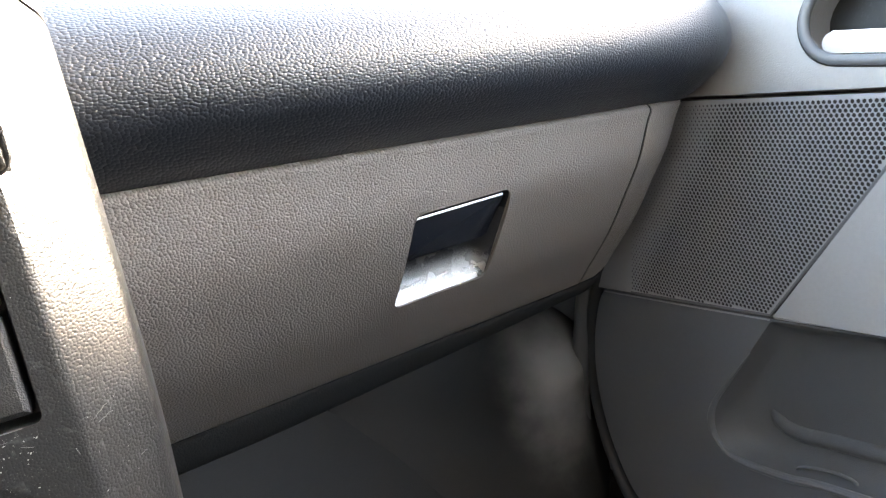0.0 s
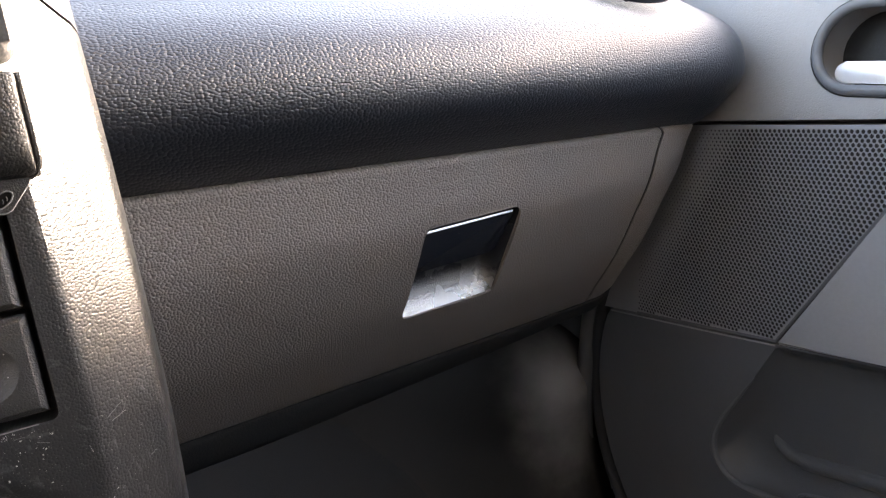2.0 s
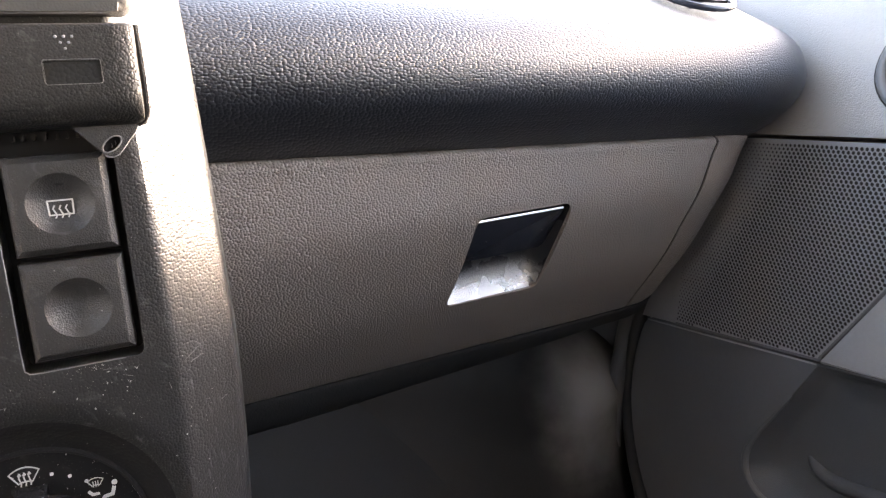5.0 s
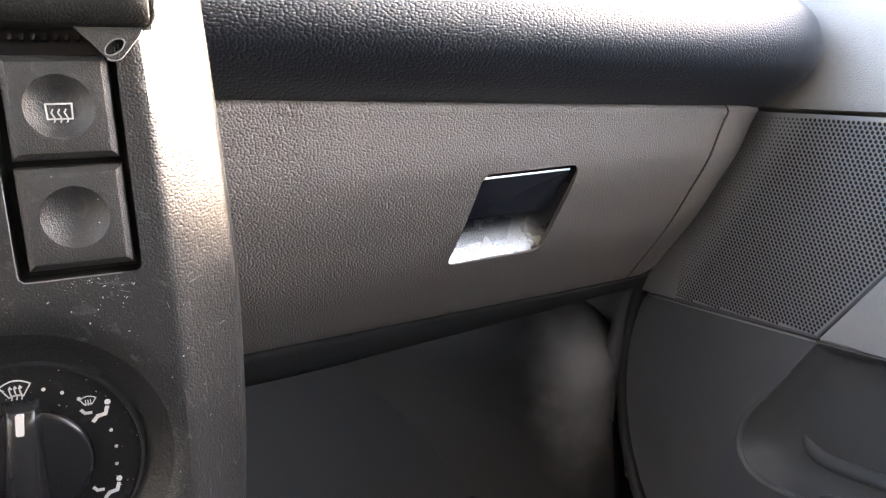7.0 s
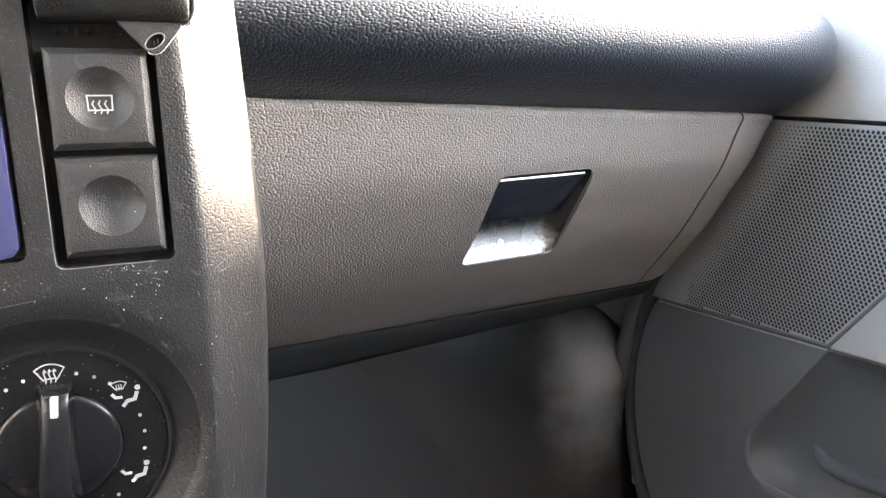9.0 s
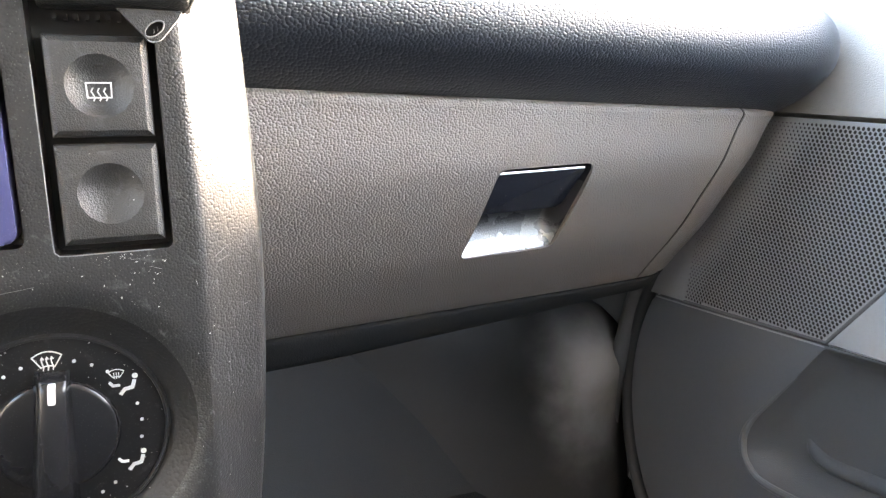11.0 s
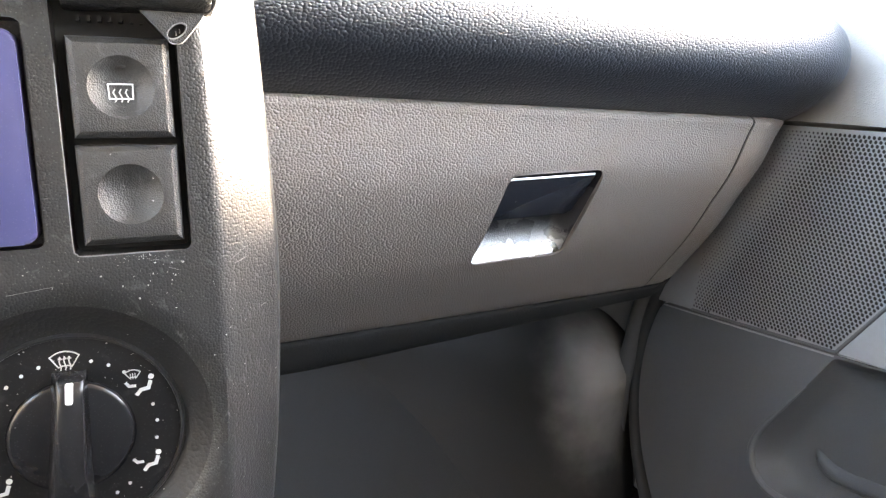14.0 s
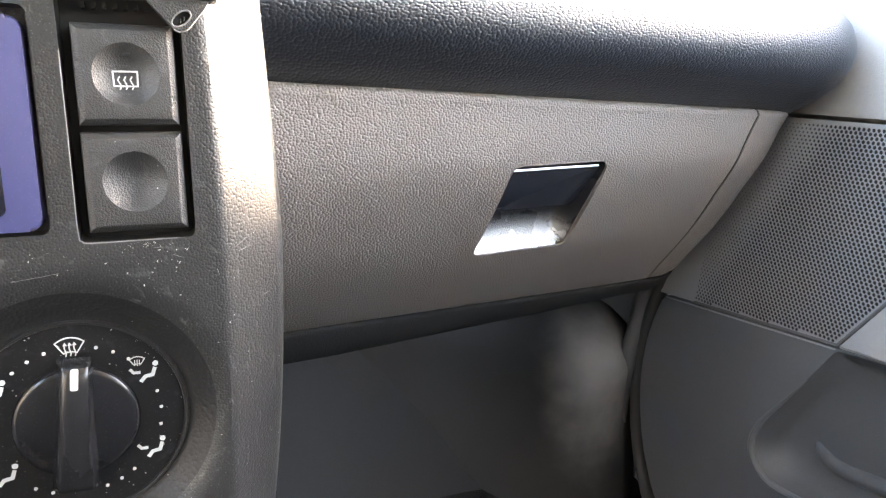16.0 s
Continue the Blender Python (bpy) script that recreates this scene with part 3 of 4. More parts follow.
upper = part("button", button_mesh(-0.0318, 0.0360, -0.0006, 0.0690, 0.0005), BUTTON, console, "square black push button with a rear-window heater symbol", angle=20)
lower = part("button", button_mesh(-0.0320, 0.0000, -0.0003, 0.0338, 0.0005), BUTTON, console, "square black push button, blank and dished", angle=20)
ICON = C @ Matrix.Translation((-0.0163, 0.0514, -0.0026)) @ Matrix.Diagonal((0.86, 0.86, 1, 1))
lines = [stroke(ICON, [(-0.0042, -0.0028), (-0.0044, 0.0028), (0.0044, 0.0028), (0.0042, -0.0028), (-0.0042, -0.0028)], 0.0006)]
for k in (-0.0022, 0.0, 0.0022):
    lines.append(stroke(ICON, [(k + 0.0006 * math.sin(j * 1.6), -0.0040 + 0.0012 * j) for j in range(5)], 0.0005))
part("symbol", join(lines), MARK, upper, "white printed rear-window heater symbol", smooth=False)
part("indicator", prism(rounded(-0.0012, -0.0004, 0.0012, 0.0004, 0.0003), C @ Matrix.Translation((-0.0155, 0.0592, -0.0014)), 0, 0.0006), KNOB, upper)

# heater dial
K = C @ Matrix.Translation((CX, CY, 0))
dial = thing("heater_dial", C @ Vector((CX, CY, 0)), "round black heater dial with white printed airflow marks", "control dial")
# darker than the console: part of the bowl's shade put into colour
part("dial_bowl", lathe([(0.0370, -0.0099), (0.0395, -0.0094), (0.0420, -0.0076), (0.0440, -0.0058), (0.0465, -0.0038), (0.0478, -0.0030)], K, 72, (0, 0.0025)), BOWL, dial, "smooth sunken bowl round the dial, its shade put into a darker colour")
part("dial_plate", lathe([(0.0, -0.0095), (0.0365, -0.0095), (0.0372, -0.0102)], K, 72), DIAL, dial, "matt black dial plate, dusty")
part("dial_ring", lathe([(0.0362, -0.0098), (0.0366, -0.0082), (0.0374, -0.0080), (0.0382, -0.0096)], K, 72), BOWL, dial)
hub = part("knob", lathe([(0.0, -0.0068), (0.0190, -0.0070), (0.0200, -0.0073), (0.0207, -0.0080), (0.0210, -0.0096)], K, 64), KNOB, dial, "black rotary knob, dusty")
TURNED = K @ Matrix.Rotation(radians(-4.5), 4, "Z")
grip_rows = []
for j in range(29):
    y = -0.0250 + 0.0500 * j / 28
    end = max(0.0, 1 - abs(y / 0.0250) ** 16)
    hgt = (0.0105 - 0.0028 * (y / 0.0250) ** 2) * end ** 0.5
    slim = 0.98 - 0.18 * y / 0.025
    w0, w1 = 0.0062 * slim, 0.0050 * slim
    sec = [(-w0 - 0.0012, 0.0), (-w0, hgt * 0.45), (-w1, hgt * 0.90), (-w1 * 0.78, hgt * 0.985), (0, hgt), (w1 * 0.78, hgt * 0.985), (w1, hgt * 0.90), (w0 - 0.0004, hgt * 0.45), (w0, 0.0)]
    grip_rows.append([TURNED @ Vector((x, y, h - 0.0075)) for x, h in sec])
grip = part("grip", sheet(grip_rows), KNOB, hub, "raised glossy grip bar across the knob", angle=40)
part("pointer", prism(rounded(-0.0012, 0.0160, 0.0012, 0.0232, 0.0006), TURNED @ Matrix.Translation((0, 0, 0.0022)) @ Matrix.Rotation(radians(-6), 4, "X"), 0.0000, 0.0020), MARK, hub, "white pointer line")
FACE = K @ Matrix.Translation((0, 0, -0.00945))


def polar(r, a):
    return (r * math.cos(radians(a)), r * math.sin(radians(a)))


for a in (73, 61, 49, 15, 1.5, -12.5, -53, -64, -75, 107, 119, 131, 165, 178, 192, 236, 248):
    x, y = polar(0.0282, a)
    part("dot", dot(FACE, x, y, 0.00062), MARK, dial)
# windscreen symbol at the top
WS = FACE @ Matrix.Translation((*polar(0.0288, 90), 0)) @ Matrix.Diagonal((0.80, 0.86, 1, 1))
arc = [(-0.0058 + 0.00116 * k, 0.0014 + 0.0021 * (1 - ((k - 5) / 5) ** 2)) for k in range(11)]
fan = [*arc, (0.0027, -0.0032), (0.0012, -0.0027), (-0.0012, -0.0027), (-0.0027, -0.0032), arc[0]]
ws = [stroke(WS, fan, 0.0005)]
for k in (-0.0019, 0.0, 0.0019):
    ws.append(stroke(WS, [(k + 0.00035 * math.sin(j * 1.7), -0.0044 + 0.0013 * j) for j in range(5)], 0.0005))
    ws.append(stroke(WS, [(k - 0.0006, 0.0002), (k, 0.0012), (k + 0.0006, 0.0002)], 0.0004))
part("symbol", join(ws), MARK, dial, "white windscreen airflow symbol", smooth=False)


def seat_mark(m):
    """Bent bars with a round dot: an airflow mark."""
    return join([stroke(m, [(0.0024, 0.0010), (0.0016, -0.0014), (-0.0010, -0.0018), (-0.0024, -0.0034)], 0.0013), dot(m, 0.0028, 0.0029, 0.0010), stroke(m, [(-0.0058, 0.0014), (-0.0048, 0.0001), (-0.0028, 0.0000)], 0.0010)])


for a in (32, -31, 148, 214):
    part("symbol", seat_mark(FACE @ Matrix.Translation((*polar(0.0290, a), 0))), MARK, dial, "white airflow symbol", smooth=False)
x, y = polar(0.0290, 36)
W2 = FACE @ Matrix.Translation((x - 0.0022, y + 0.0030, 0))
part("symbol", join([stroke(W2, [(p[0] * 0.45, p[1] * 0.45) for p in fan], 0.0003), *[stroke(W2, [(k, -0.0018), (k, 0.0002)], 0.0003) for k in (-0.0008, 0.0, 0.0008)]]), MARK, dial, "small white windscreen symbol", smooth=False)

# radio
radio = thing("car_radio", C @ Vector((-0.117, 0.037, 0)), "blue-violet car radio with a dark display", "radio")
part("front_plate", prism(rounded(-0.1890, 0.0022, -0.0447, 0.0700, 0.004), C, -0.0095, 0.0022, 0.0016, 3), BLUE, radio, "glossy blue-violet plate")
part("display", prism(rounded(-0.1790, 0.0075, -0.0545, 0.0260, 0.0025), C, 0.0010, 0.0026, 0.0003), SCREEN, radio, "dark glass display")

# switch box over the buttons
swbox = thing("switch_box", C @ Vector((-0.008, 0.09, 0.004)), "black plastic switch box with a small dark window", "switch box")
sec = [(0.0770, -0.004), (0.0768, 0.0030), (0.0785, 0.0080), (0.0825, 0.0112), (0.0880, 0.0125), (0.0960, 0.0128), (0.1060, 0.0124), (0.1085, 0.0110), (0.1092, 0.0060), (0.1092, -0.004)]
pts = spline([(v, d, 0) for v, d in sec], 4)
rows = []
for x, s in ((-0.0310, 0.80), (-0.0304, 0.93), (-0.0290, 1.0), (-0.020, 1.0), (-0.008, 1.0), (0.006, 1.0), (0.0115, 1.0), (0.0134, 0.93), (0.0142, 0.80)):
    mid = 0.0930
    rows.append([C @ Vector((x, mid + (p.x - mid) * (1 - 0.10 * (1 - s)), -0.004 + (p.y + 0.004) * s)) for p in pts])
bmx = sheet(rows)
bmesh.ops.holes_fill(bmx, edges=[e for e in bmx.edges if len(e.link_faces) == 1])
window_cut = prism(rounded(-0.0130, 0.0902, 0.0027, 0.0972, 0.0004), C, 0.0112, 0.03)
part("housing", cut(bmx, [window_cut], angle=35), HOUSING, swbox, "black satin housing")
part("window", prism(rounded(-0.0131, 0.0901, 0.0028, 0.0973, 0.0004), C, 0.0090, 0.0120), BOWL, swbox, "dark little window, dusty")
# highlight on the window's edge drawn as a pale line
part("window_rim", tube([C @ Vector((x, y, 0.01275)) for x, y in rounded(-0.0133, 0.0899, 0.0030, 0.0975, 0.0008)], 0.00009, 6, True), SCUFF_RIM, swbox, "thin pale line round the window, its edge highlight put into colour")
# raised dots, their highlights put into the pale colour
for k, row_n in enumerate((1, 2, 3)):
    for q in range(row_n):
        part("stud", lathe([(0.0, 0.00045), (0.0003, 0.0004), (0.00048, 0.0)], C @ Matrix.Translation((-0.0062 + 0.0023 * (q - (row_n - 1) / 2), 0.1008 + 0.0018 * k, 0.01262)), 10), INSERT, swbox)
frame_pts = spline([(0.0149, 0.1082, 0.0078), (0.0151, 0.0980, 0.0090), (0.0150, 0.0860, 0.0085), (0.0143, 0.0805, 0.0065), (0.0118, 0.0775, 0.0035), (0.0070, 0.0768, 0.0010)], 5)
part("frame", tube([C @ p for p in frame_pts], 0.0013, 10), BUTTON, swbox, "rounded black side frame")
lug_out = corners([(-0.0100, 0.0785), (0.0120, 0.0785), (0.0105, 0.0750), (0.0040, 0.0672), (0.0008, 0.0664)], 0.0025)
slot = [(0.0024 + 0.0036 * math.cos(t) * math.cos(0.65) - 0.0019 * math.sin(t) * math.sin(0.65), 0.0709 + 0.0036 * math.cos(t) * math.sin(0.65) + 0.0019 * math.sin(t) * math.cos(0.65)) for t in [2 * math.pi * k / 20 for k in range(20)]]
lug = part("lug", cut(prism(lug_out, C, 0.0012, 0.0042, 0.0006), [prism(slot, C, -0.01, 0.02)], angle=30), BUTTON, swbox, "black lug with a slotted hole")
# pale rims here and on the lug: edge highlights put into colour
part("slot_rim", tube([C @ Vector((x, y, 0.0041)) for x, y in slot], 0.00028, 8, True), SCUFF_RIM, lug, "pale rim of the slot, its edge highlight put into colour")
part("slot_back", prism([(0.0024 + (x - 0.0024) * 1.15, 0.0709 + (y - 0.0709) * 1.15) for x, y in slot], C, 0.0002, 0.0011), DARK, lug)
# two glints inside the slot, put in as pale arcs
for k in (-1, 1):
    part("slot_glint", tube([C @ Vector((0.0024 + 0.0006 * k + 0.0005 * math.cos(a), 0.0709 + 0.0004 * k + 0.0009 * math.sin(a), 0.0014)) for a in (-1.0, -0.4, 0.2, 0.8)], 0.00016, 6), INSERT, lug)
part("lug_rim", tube([C @ Vector((x, y, 0.0039)) for x, y in lug_out[6:]], 0.0003, 8), SCUFF_RIM, lug, "pale edge of the lug, its highlight put into colour")
for k in range(7):
    part("rib", prism(rounded(-0.0280 + 0.0032 * k, 0.0742, -0.0268 + 0.0032 * k, 0.0762, 0.0003), C, -0.010, -0.006), DARK, swbox)
upper_block = thing("storage_lid", C @ Vector((-0.05, 0.15, 0)), "grey plastic storage lid with rounded edges, one highlight set in as a pale bead", "storage lid")
part("panel", prism(rounded(-0.150, 0.1130, 0.0152, 0.190, 0.005), C, -0.004, 0.0075, 0.0030, 4), STORE, upper_block, "satin grey panel")
# edge highlight of the lid put in as a pale bead
part("edge_glint", tube([C @ Vector((x, y, 0.0052)) for x, y in spline_2d([(-0.145, 0.1133), (-0.06, 0.1133), (0.008, 0.1133)])], 0.0007, 8), INSERT, upper_block, "pale bead standing in for the highlight on the lid's edge")

# dust and lint lying on the console and the dash roll
def chip(bm, rng, at, normal, r):
    """A tiny uneven flake lying on a surface."""
    a = normal.orthogonal().normalized()
    b = normal.cross(a)
    turn, long = rng.uniform(0, 6.28), rng.uniform(1.0, 2.2)
    ring = []
    for k in range(6):
        t = 2 * math.pi * k / 6
        p, q = long * math.cos(t) * rng.uniform(0.7, 1.2), math.sin(t) * rng.uniform(0.7, 1.2)
        x, y = p * math.cos(turn) - q * math.sin(turn), p * math.sin(turn) + q * math.cos(turn)
        ring.append(bm.verts.new(at + r * (x * a + y * b) - 0.00003 * normal))
    top = bm.verts.new(at + normal * 0.35 * r)
    for k in range(6):
        bm.faces.new((ring[k], ring[(k + 1) % 6], top))


rng = random.Random(11)
specks = bmesh.new()
count = 0
while count < 260:
    u, v = rng.uniform(-0.105, 0.006), rng.uniform(-0.135, -0.004)
    if math.hypot(u - CX, v - CY) < 0.056 or u > crease(v) - 0.012 or (v > -0.0045 and u > -0.036):
        continue
    chip(specks, rng, C @ Vector((u, v, 0)), cn, rng.choice((0.0001, 0.00012, 0.00014, 0.00016, 0.0002, 0.0003)))
    count += 1
for k in range(26):
    u = rng.gauss(-0.013, 0.005)
    chip(specks, rng, C @ Vector((u, -0.0040 - abs(rng.gauss(0, 0.0012)), 0)), cn, rng.uniform(0.00010, 0.00024))
for k in range(80):
    t, v = rng.uniform(0.05, 0.85), rng.uniform(-0.13, 0.06)
    p, q = on_flank(t, v), on_flank(t + 0.04, v)
    n = (q - p).cross(on_flank(t, v + 0.004) - p).normalized()
    chip(specks, rng, p, n, rng.choice((0.0001, 0.00012, 0.00016, 0.00024)))
for k in range(60):
    a, r = rng.uniform(0, 6.28), rng.uniform(0.022, 0.036)
    chip(specks, rng, K @ Vector((r * math.cos(a), r * math.sin(a), -0.0094)), cn, rng.choice((0.00008, 0.0001, 0.00014, 0.0002)))
single("dust_specks", specks, LINT, "pale dust specks and crumbs lying on the console", "dust", "stuff", smooth=False)
flecks = bmesh.new()
line = spline([(0, y, z) for y, z in pad_profile], 8)
for k in range(34):
    x, i = rng.uniform(0.05, 0.50), rng.randrange(44, 92)
    p, q = line[i], line[i + 1]
    n = Vector((0, -(q.z - p.z), q.y - p.y)).normalized()
    chip(flecks, rng, Vector((x, p.y + sweep_y(x, 0.530, PAD_END), p.z + SINK * (x - 0.225))) + n * 0.00005, n, rng.choice((0.00012, 0.00016, 0.0002, 0.00032)))
single("lint_flecks", flecks, LINT, "pale flecks of lint lying on the dash roll", "dust", "stuff", smooth=False)

# ---- passenger door ----
DX = 0.594
DM = Matrix(((0, 0, -1, DX), (1, 0, 0, 0), (0, 1, 0, 0), (0, 0, 0, 1)))
door = thing("passenger_door", (DX + 0.03, 0.3, 0.2), "charcoal plastic passenger door trim, closed", "car door", kind="structure")


def seam_z(y):
    return 0.472 + (0.563 - y) * 0.074


DU = Matrix.Translation((DX, 0, 0.478)) @ Matrix.Rotation(radians(10), 4, "Y") @ Matrix.Translation((-DX, 0, -0.478)) @ DM
upper_poly = [(0.90, seam_z(0.90)), (-0.60, seam_z(-0.60)), (-0.60, 0.620), (0.90, 0.620)]


def stadium(y0, y1, z0, z1, n=12):
    r = (z1 - z0) / 2
    c = (z0 + z1) / 2
    return [(y1 - r + r * math.cos(radians(a)), c + r * math.sin(radians(a))) for a in [-90 + 180 * k / n for k in range(n + 1)]] + \
           [(y0 + r + r * math.cos(radians(a)), c + r * math.sin(radians(a))) for a in [90 + 180 * k / n for k in range(n + 1)]]


handle_out = stadium(0.229, 0.4400, 0.5095, 0.5765)
part("upper_trim", cut(prism(upper_poly, DU, -0.05, 0.0015, 0.001, 2), [prism(handle_out, DU, -0.04, 0.02)], angle=30), TRIM, door, "grey upper door trim")
part("handle_bowl", prism(stadium(0.226, 0.443, 0.5065, 0.5795), DU, -0.045, -0.034), DIAL, door, "dark handle bowl")
ring = [DU @ Vector((y, z, 0.0015)) for y, z in stadium(0.2275, 0.4413, 0.5080, 0.5778, 16)]
part("bezel_gap", tube([DU @ Vector((y, z, 0.0012)) for y, z in stadium(0.2225, 0.4467, 0.5030, 0.5825, 16)], 0.0010, 6, True), DARK, door)
part("handle_bezel", tube(ring, 0.0046, 12, True), DOOR, door, "rounded charcoal bezel of the handle bowl")
part("door_lever", prism(stadium(0.2400, 0.4295, 0.5145, 0.5325), DU, -0.016, -0.009, 0.002, 3), SILVER, door, "bright silver door lever")

# lower trim with the map pocket
edge = [(v.y, v.z) for v in spline([(0, 0.600, 0.30), (0, 0.660, 0.275), (0, 0.685, 0.235), (0, 0.705, 0.170), (0, 0.709, 0.105), (0, 0.697, 0.040), (0, 0.668, -0.025), (0, 0.620, -0.075), (0, 0.50, -0.11)], 5)]
low_line = [(0.449, 0.2595), (0.345, 0.2775), (0.10, 0.318)]
lower_poly = [*[p for p in edge if p[1] < 0.2172 + (0.708 - p[0]) * 0.17], (-0.60, -0.11), (-0.60, 0.44), *low_line[::-1], (0.655, 0.2250), (0.687, 0.2200)]
pocket = corners([(0.4490, 0.2575), (0.345, 0.2768), (0.10, 0.3190), (0.10, 0.165), (0.36, 0.107), (0.42, 0.0885), (0.478, 0.0765), (0.5135, 0.0960), (0.511, 0.133), (0.482, 0.192)], (0.006, 0.01, 0.02, 0.02, 0.02, 0.02, 0.022, 0.022, 0.022, 0.022))
part("lower_trim", cut(prism(lower_poly, DM, -0.05, 0.001, 0.001, 2), [prism(pocket, DM, -0.06, 0.02)], angle=30), DOOR, door, "charcoal lower door trim")
bowl_bm = bmesh.new()
mid_y = sum(p[0] for p in pocket) / len(pocket)
mid_z = sum(p[1] for p in pocket) / len(pocket)
rings = []
for q, d in ((1.004, 0.0004), (0.985, -0.0012), (0.960, -0.0042), (0.925, -0.0100), (0.88, -0.0175), (0.80, -0.0245), (0.6, -0.0280), (0.3, -0.0290)):
    rings.append([bowl_bm.verts.new(DM @ Vector((mid_y + (y - mid_y) * q, mid_z + (z - mid_z) * q, d))) for y, z in pocket])
for r0, r1 in zip(rings, rings[1:]):
    for k in range(len(pocket)):
        k2 = (k + 1) % len(pocket)
        bowl_bm.faces.new((r0[k], r0[k2], r1[k2], r1[k]))
bowl_bm.faces.new(rings[-1])
part("pocket_bowl", bowl_bm, POCKET, door, "dark moulded hollow of the map pocket", angle=70)
lip = [(v.y, v.z) for v in spline([(0, 0.470, 0.214), (0, 0.490, 0.178), (0, 0.511, 0.138), (0, 0.516, 0.110), (0, 0.506, 0.088), (0, 0.480, 0.0775), (0, 0.42, 0.0890), (0, 0.36, 0.1075), (0, 0.10, 0.166)], 6)]
part("pocket_lip", tube([DM @ Vector((y, z, 0.0005)) for y, z in lip], 0.0042, 10, radii=[0.0044 * min(1.0, 0.15 + k / 20) for k in range(len(lip))]), DOOR, door, "rounded lip of the map pocket")
floor_pts = [(v.y, v.z) for v in spline([(0, 0.468, 0.150), (0, 0.452, 0.131), (0, 0.425, 0.127), (0, 0.366, 0.141), (0, 0.10, 0.20)], 6)]
part("pocket_ledge", tube([DM @ Vector((y, z, -0.030 - 0.004 * max(0, y - 0.44) / 0.028)) for y, z in floor_pts], 0.0105, 14, radii=[0.0090 * min(1.0, 0.3 + k / 9) for k in range(len(floor_pts))]), POCKET, door, "moulded ledge inside the pocket")
part("drain_ring", tube([DM @ Vector((0.388 + 0.030 * math.cos(t), 0.104 + 0.0075 * math.sin(t) - 0.29 * 0.030 * math.cos(t), -0.012)) for t in [2 * math.pi * k / 28 for k in range(28)]], 0.0016, 8, True), DOOR, door)
insert_poly = corners([(0.4475, 0.2612), (0.3636, 0.4075), (0.3196, seam_z(0.3196) - 0.004), (-0.55, seam_z(-0.55) - 0.004), (-0.55, 0.44), (0.10, 0.3215), (0.345, 0.2795)], 0.003)
part("insert_panel", prism(insert_poly, DM, -0.03, 0.0025, 0.002, 3), INSERT, door, "lighter grey insert panel of the door")

# speaker grille: a perforated plate of six-sided cells
grille_poly = [(0.708, 0.2187), (0.4505, 0.2625), (0.3660, 0.4075), (0.3220, seam_z(0.322) - 0.004), (0.708, seam_z(0.708) - 0.004)]


def clip_poly(poly, a, b):
    """The part of poly to the inner side of the line a-b."""
    def s(p):
        return (b[0] - a[0]) * (p[1] - a[1]) - (b[1] - a[1]) * (p[0] - a[0])
    out = []
    for i, p in enumerate(poly):
        q = poly[(i + 1) % len(poly)]
        sp, sq = s(p), s(q)
        if sp >= 0:
            out.append(p)
        if (sp >= 0) != (sq >= 0):
            t = sp / (sp - sq)
            out.append((p[0] + t * (q[0] - p[0]), p[1] + t * (q[1] - p[1])))
    return out


def inside(p, poly, gap):
    for i, a in enumerate(poly):
        b = poly[(i + 1) % len(poly)]
        ln = math.hypot(b[0] - a[0], b[1] - a[1])
        if ((b[0] - a[0]) * (p[1] - a[1]) - (b[1] - a[1]) * (p[0] - a[0])) / ln < gap:
            return False
    return True


area = sum(grille_poly[i - 1][0] * grille_poly[i][1] - grille_poly[i][0] * grille_poly[i - 1][1] for i in range(len(grille_poly)))
if area < 0:
    grille_poly = grille_poly[::-1]
PITCH = 0.0048
G0, G1 = (0.5117, 0.4688), (0.5736, 0.3519)
verts, faces = [], []
rowh, VS = 0.0038, 0.0038 / (0.0048 * 0.866)
for j in range(0, 86):
    for i in range(0, 86):
        gx = 0.300 + PITCH * (i + 0.5 * (j % 2))
        gz = 0.200 + rowh * j
        cx, cz = gx, gz + (0.563 - gx) * 0.074
        hexa = [(cx + PITCH / math.sqrt(3) * math.cos(radians(60 * k + 30)), cz + VS * PITCH / math.sqrt(3) * math.sin(radians(60 * k + 30)) - PITCH / math.sqrt(3) * math.cos(radians(60 * k + 30)) * 0.074) for k in range(6)]
        if inside((cx, cz), grille_poly, PITCH * 0.62) and cx < 0.640:
            base = len(verts)
            side = ((cx - G0[0]) * (G1[1] - G0[1]) - (cz - G0[1]) * (G1[0] - G0[0])) / math.hypot(G1[0] - G0[0], G1[1] - G0[1])
            r = PITCH * 0.405 * max(0.42, math.exp(min(0.0, side - 0.01) / 0.06))
            hole = [(cx + r * math.cos(radians(30 * k)), cz + r * math.sin(radians(30 * k))) for k in range(12)]
            verts += [(DX, y, z) for y, z in hexa]
            verts += [(DX, y, z) for y, z in hole]
            verts += [(DX + 0.0010, y, z) for y, z in hole]
            for k in range(6):
                a0, a1 = base + k, base + (k + 1) % 6
                h = [base + 6 + (2 * k + 1 + q) % 12 for q in range(3)]
                faces.append((a0, a1, h[2], h[1], h[0]))
            for k in range(12):
                k2 = (k + 1) % 12
                faces.append((base + 6 + k, base + 6 + k2, base + 18 + k2, base + 18 + k))
        else:
            poly = hexa
            for q in range(len(grille_poly)):
                poly = clip_poly(poly, grille_poly[q], grille_poly[(q + 1) % len(grille_poly)])
                if len(poly) < 3:
                    break
            if len(poly) > 2:
                base = len(verts)
                verts += [(DX, y, z) for y, z in poly]
                faces.append(tuple(range(base, base + len(poly))))
gme = bpy.data.meshes.new("speaker_grille")
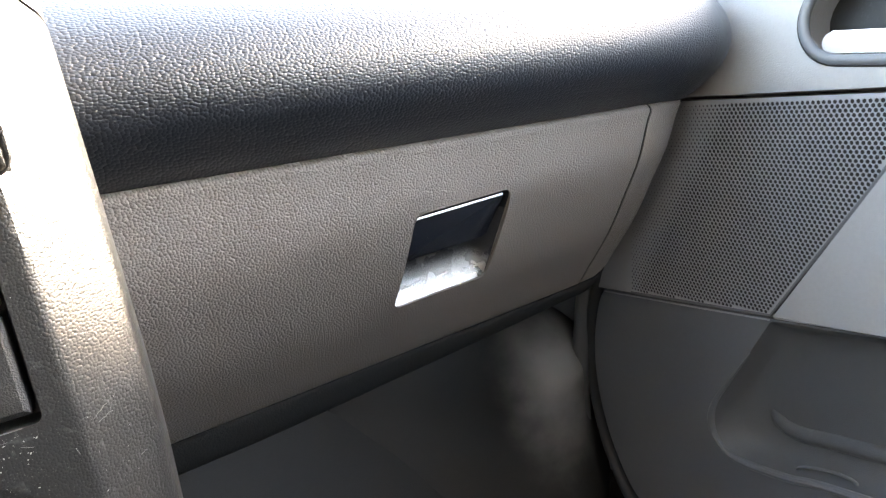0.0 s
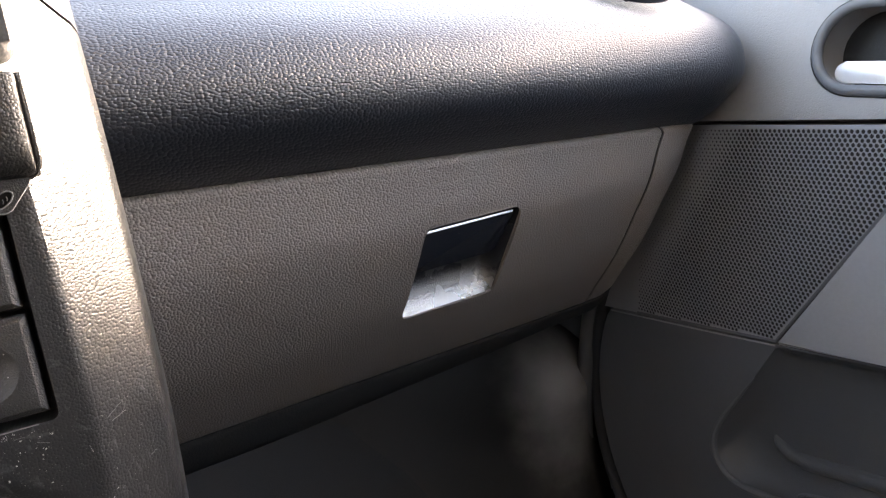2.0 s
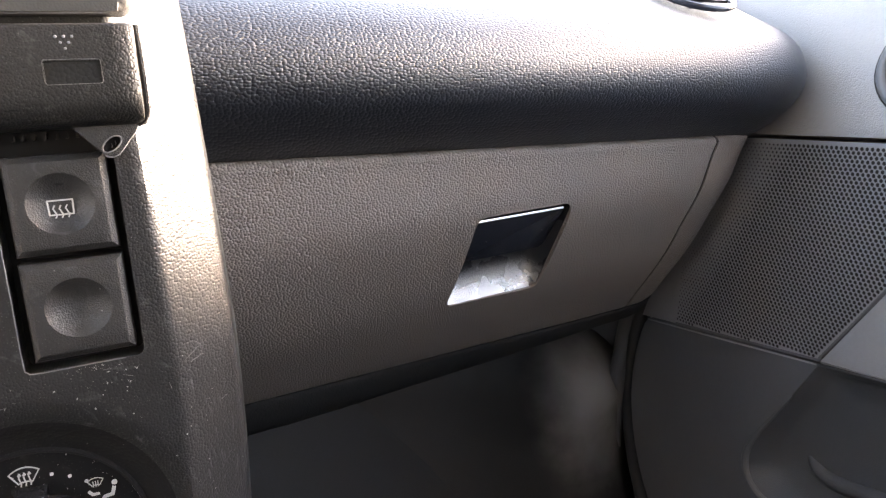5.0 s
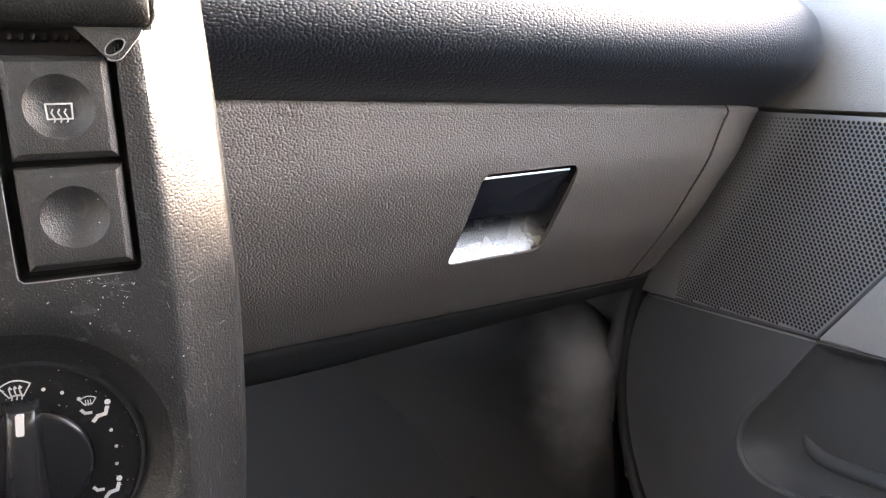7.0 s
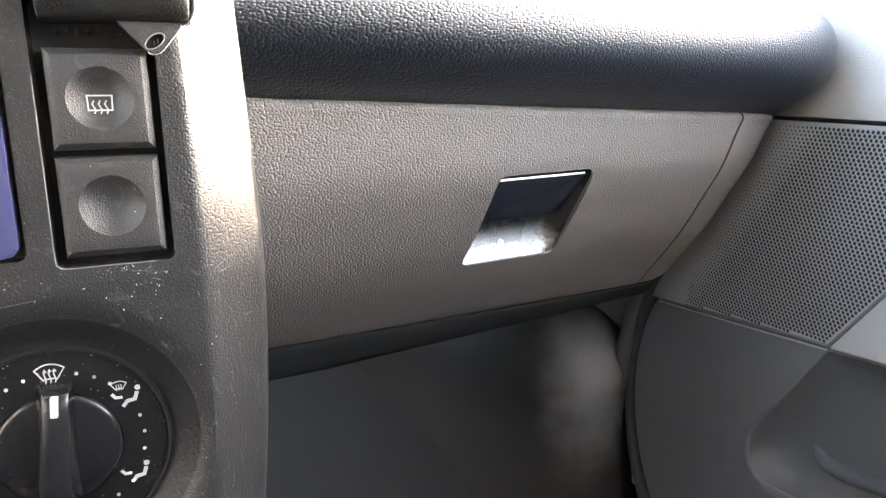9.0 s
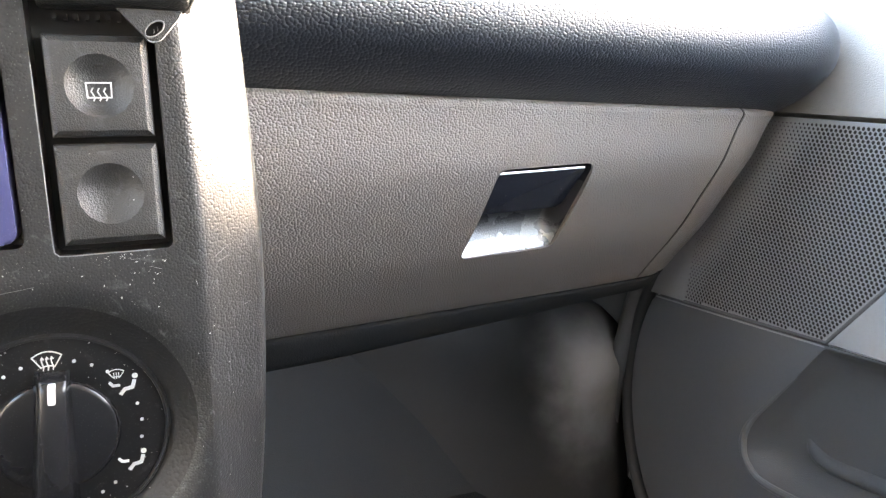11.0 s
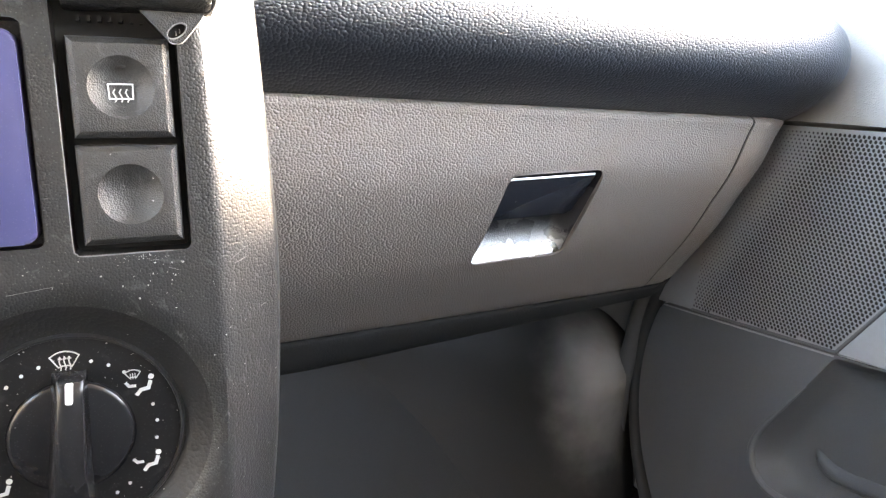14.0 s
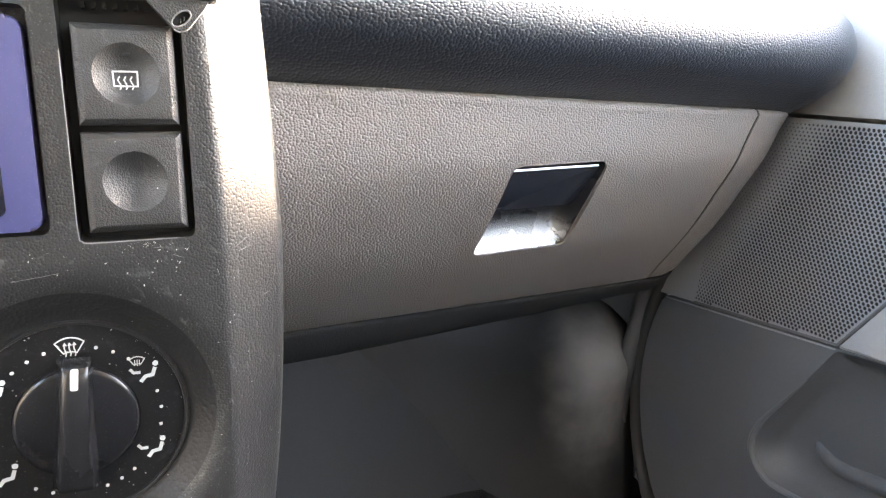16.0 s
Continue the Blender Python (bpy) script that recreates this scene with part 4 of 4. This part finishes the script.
gme.from_pydata(verts, [], faces)
grille = part("speaker_grille", gme, GRILLE, door, "charcoal perforated speaker grille")
part("grille_backing", prism(grille_poly, DM, -0.010, -0.0032), DARK, door, "black cloth behind the grille")
part("grille_frame", tube([DM @ Vector((y, z, 0.0)) for y, z in ((0.640, 0.2303), (0.4505, 0.2625), (0.3660, 0.4075), (0.3220, seam_z(0.322) - 0.004))], 0.0016, 8), DOOR, door, "thin rim along the grille")

# bead in a paler grey than the door: its highlight put into colour
part("trim_bead", tube([DM @ Vector((y, z, 0.0008)) for y, z in ((0.687, 0.2185), (0.55, 0.2410), (0.4500, 0.2582))], 0.0011, 8), INSERT, door, "thin bead under the grille, its highlight put into the pale colour")

# ---- footwell ----
floor_bm = sheet([[(x, y, -0.115 + 0.03 * max(0, (y - 0.75) / 0.35) ** 1.5) for x in xrange(-0.79, 0.66, 24)] for y in xrange(-1.7, 1.15, 40)], (0, 0, -0.02))
single("floor", floor_bm, CARPET, "dark grey carpet of the footwell floor", "floor", "structure")
single("wall_front", box(-0.79, 1.05, -0.13, 0.66, 1.10, 0.71, 0.004), CARPET, "dark carpeted bulkhead of the car", "bulkhead", "structure")
# wheel-arch hump, the toe board beside it and the trim at the pillar's foot
plan = spline([(0.645, 0.775, 0), (0.605, 0.738, 0), (0.580, 0.722, 0), (0.555, 0.714, 0), (0.525, 0.712, 0), (0.492, 0.722, 0), (0.462, 0.746, 0), (0.430, 0.785, 0), (0.395, 0.84, 0), (0.35, 0.90, 0), (0.28, 0.95, 0), (0.18, 1.0, 0)], 6)
rows = []
for j in range(40):
    z = 0.24 - 0.37 * j / 39
    back = 0.10 * (max(0.0, z - 0.090) / 0.080) ** 1.8
    rows.append([(p.x + 0.30 * back * (0.56 - p.x), min(1.045, p.y + back - 0.25 * max(0.0, 0.02 - z)), z) for p in plan])
single("wheel_arch", sheet(rows), ARCH, "dark carpeted wheel-arch hump, the light on its shoulder put into the colour", "wheel arch", "structure", angle=70)
rows = []
for j in range(24):
    z = 0.30 - 0.43 * j / 23
    toe = -0.22 * (max(0.0, 0.10 - z) / 0.23) ** 1.5
    rows.append([(x, 0.97 + toe - 0.02 * math.cos(9 * x), z) for x in xrange(-0.78, 0.60, 30)])
single("toe_board", sheet(rows), KICK, "black carpeted toe board of the footwell", "toe board", "structure", angle=70)
rows = []
for j in range(24):
    z = 0.50 - 0.62 * j / 23
    rows.append([(0.50 + 0.150 * k / 6, 0.830 - 0.090 * (k / 6) ** 3 + 0.03 * max(0, z - 0.2), z) for k in range(7)])
single("kick_panel", sheet(rows, (0.004, 0.02, 0)), POCKET, "charcoal kick panel beside the footwell", "trim", "structure")
strip = spline([(0.640, 0.742, 0.345), (0.6215, 0.738, 0.270), (0.610, 0.735, 0.2199), (0.6014, 0.735, 0.183), (0.5959, 0.735, 0.149), (0.5887, 0.735, 0.102), (0.5876, 0.736, 0.057), (0.593, 0.738, -0.02), (0.61, 0.738, -0.10)], 5)
single("trim_pillar_foot", tube(strip, 0.0135, 12, radii=[0.0160 - 0.0045 * k / (len(strip) - 1) for k in range(len(strip))]), POCKET, "grey plastic trim at the pillar's foot", "trim", "structure")
seal_pts = spline([(0.586, 0.640, 0.40), (0.588, 0.668, 0.330), (0.590, 0.690, 0.262), (0.592, 0.712, 0.185), (0.592, 0.719, 0.105), (0.592, 0.708, 0.030), (0.590, 0.676, -0.040), (0.588, 0.620, -0.092), (0.58, 0.45, -0.11), (0.58, -0.4, -0.11)], 6)
single("door_seal", tube([(p.x + 0.008, p.y + 0.004, p.z) for p in seal_pts], 0.009, 12), RUBBER, "black rubber door seal along the opening", "door seal", "structure")

# ---- car shell that closes the place ----
# unseen side, raised above sill height to cut light from the left
single("wall_driver_side", box(-0.83, -1.7, -0.13, -0.79, 1.05, 0.86, 0.004), DOOR, "unseen charcoal wall on the driver side, raised to hold back light", "car door", "structure")
# unseen wall added to block light from the rear
single("wall_rear", box(-0.83, -0.60, -0.13, 0.68, -0.56, 1.06, 0.004), REAR_BLOCK, "unseen dark grey wall added behind to hold back light from the rear", "wall", "structure")
single("wall_passenger_side", box(0.648, -1.7, -0.13, 0.69, 1.05, 0.600, 0.004), BODY, "painted outer skin of the passenger side", "car body", "structure")
single("ceiling", box(-0.72, -0.56, 1.06, 0.56, 0.32, 1.09, 0.01), LINING, "pale fabric roof lining", "roof", "structure")


def pillar(name, a, b, r, label):
    single(name, tube([a, [(p + q) / 2 for p, q in zip(a, b)], b], r, 10, flat=0.7), LINING, label, "pillar", "structure")


for sx, ex, nm in ((0.62, 0.53, "passenger"), (-0.79, -0.68, "driver")):
    pillar("pillar_front_" + nm, (sx, 0.98, 0.60), (ex, 0.30, 1.075), 0.020, "pale windscreen pillar")
    pillar("pillar_middle_" + nm, (sx + 0.02, -0.45, 0.55), (ex, -0.45, 1.075), 0.045, "pale middle pillar")
    pillar("pillar_rear_" + nm, (sx, -1.65, 0.58), (ex, -1.45, 1.075), 0.06, "pale rear pillar")
single("ground", sheet([[(x, y, -0.45) for x in (-600, -40, -6, 0, 6, 40, 600)] for y in (-600, -40, -6, 0, 6, 40, 600)]), ASPHALT, "grey asphalt ground round the car", "ground", "structure")
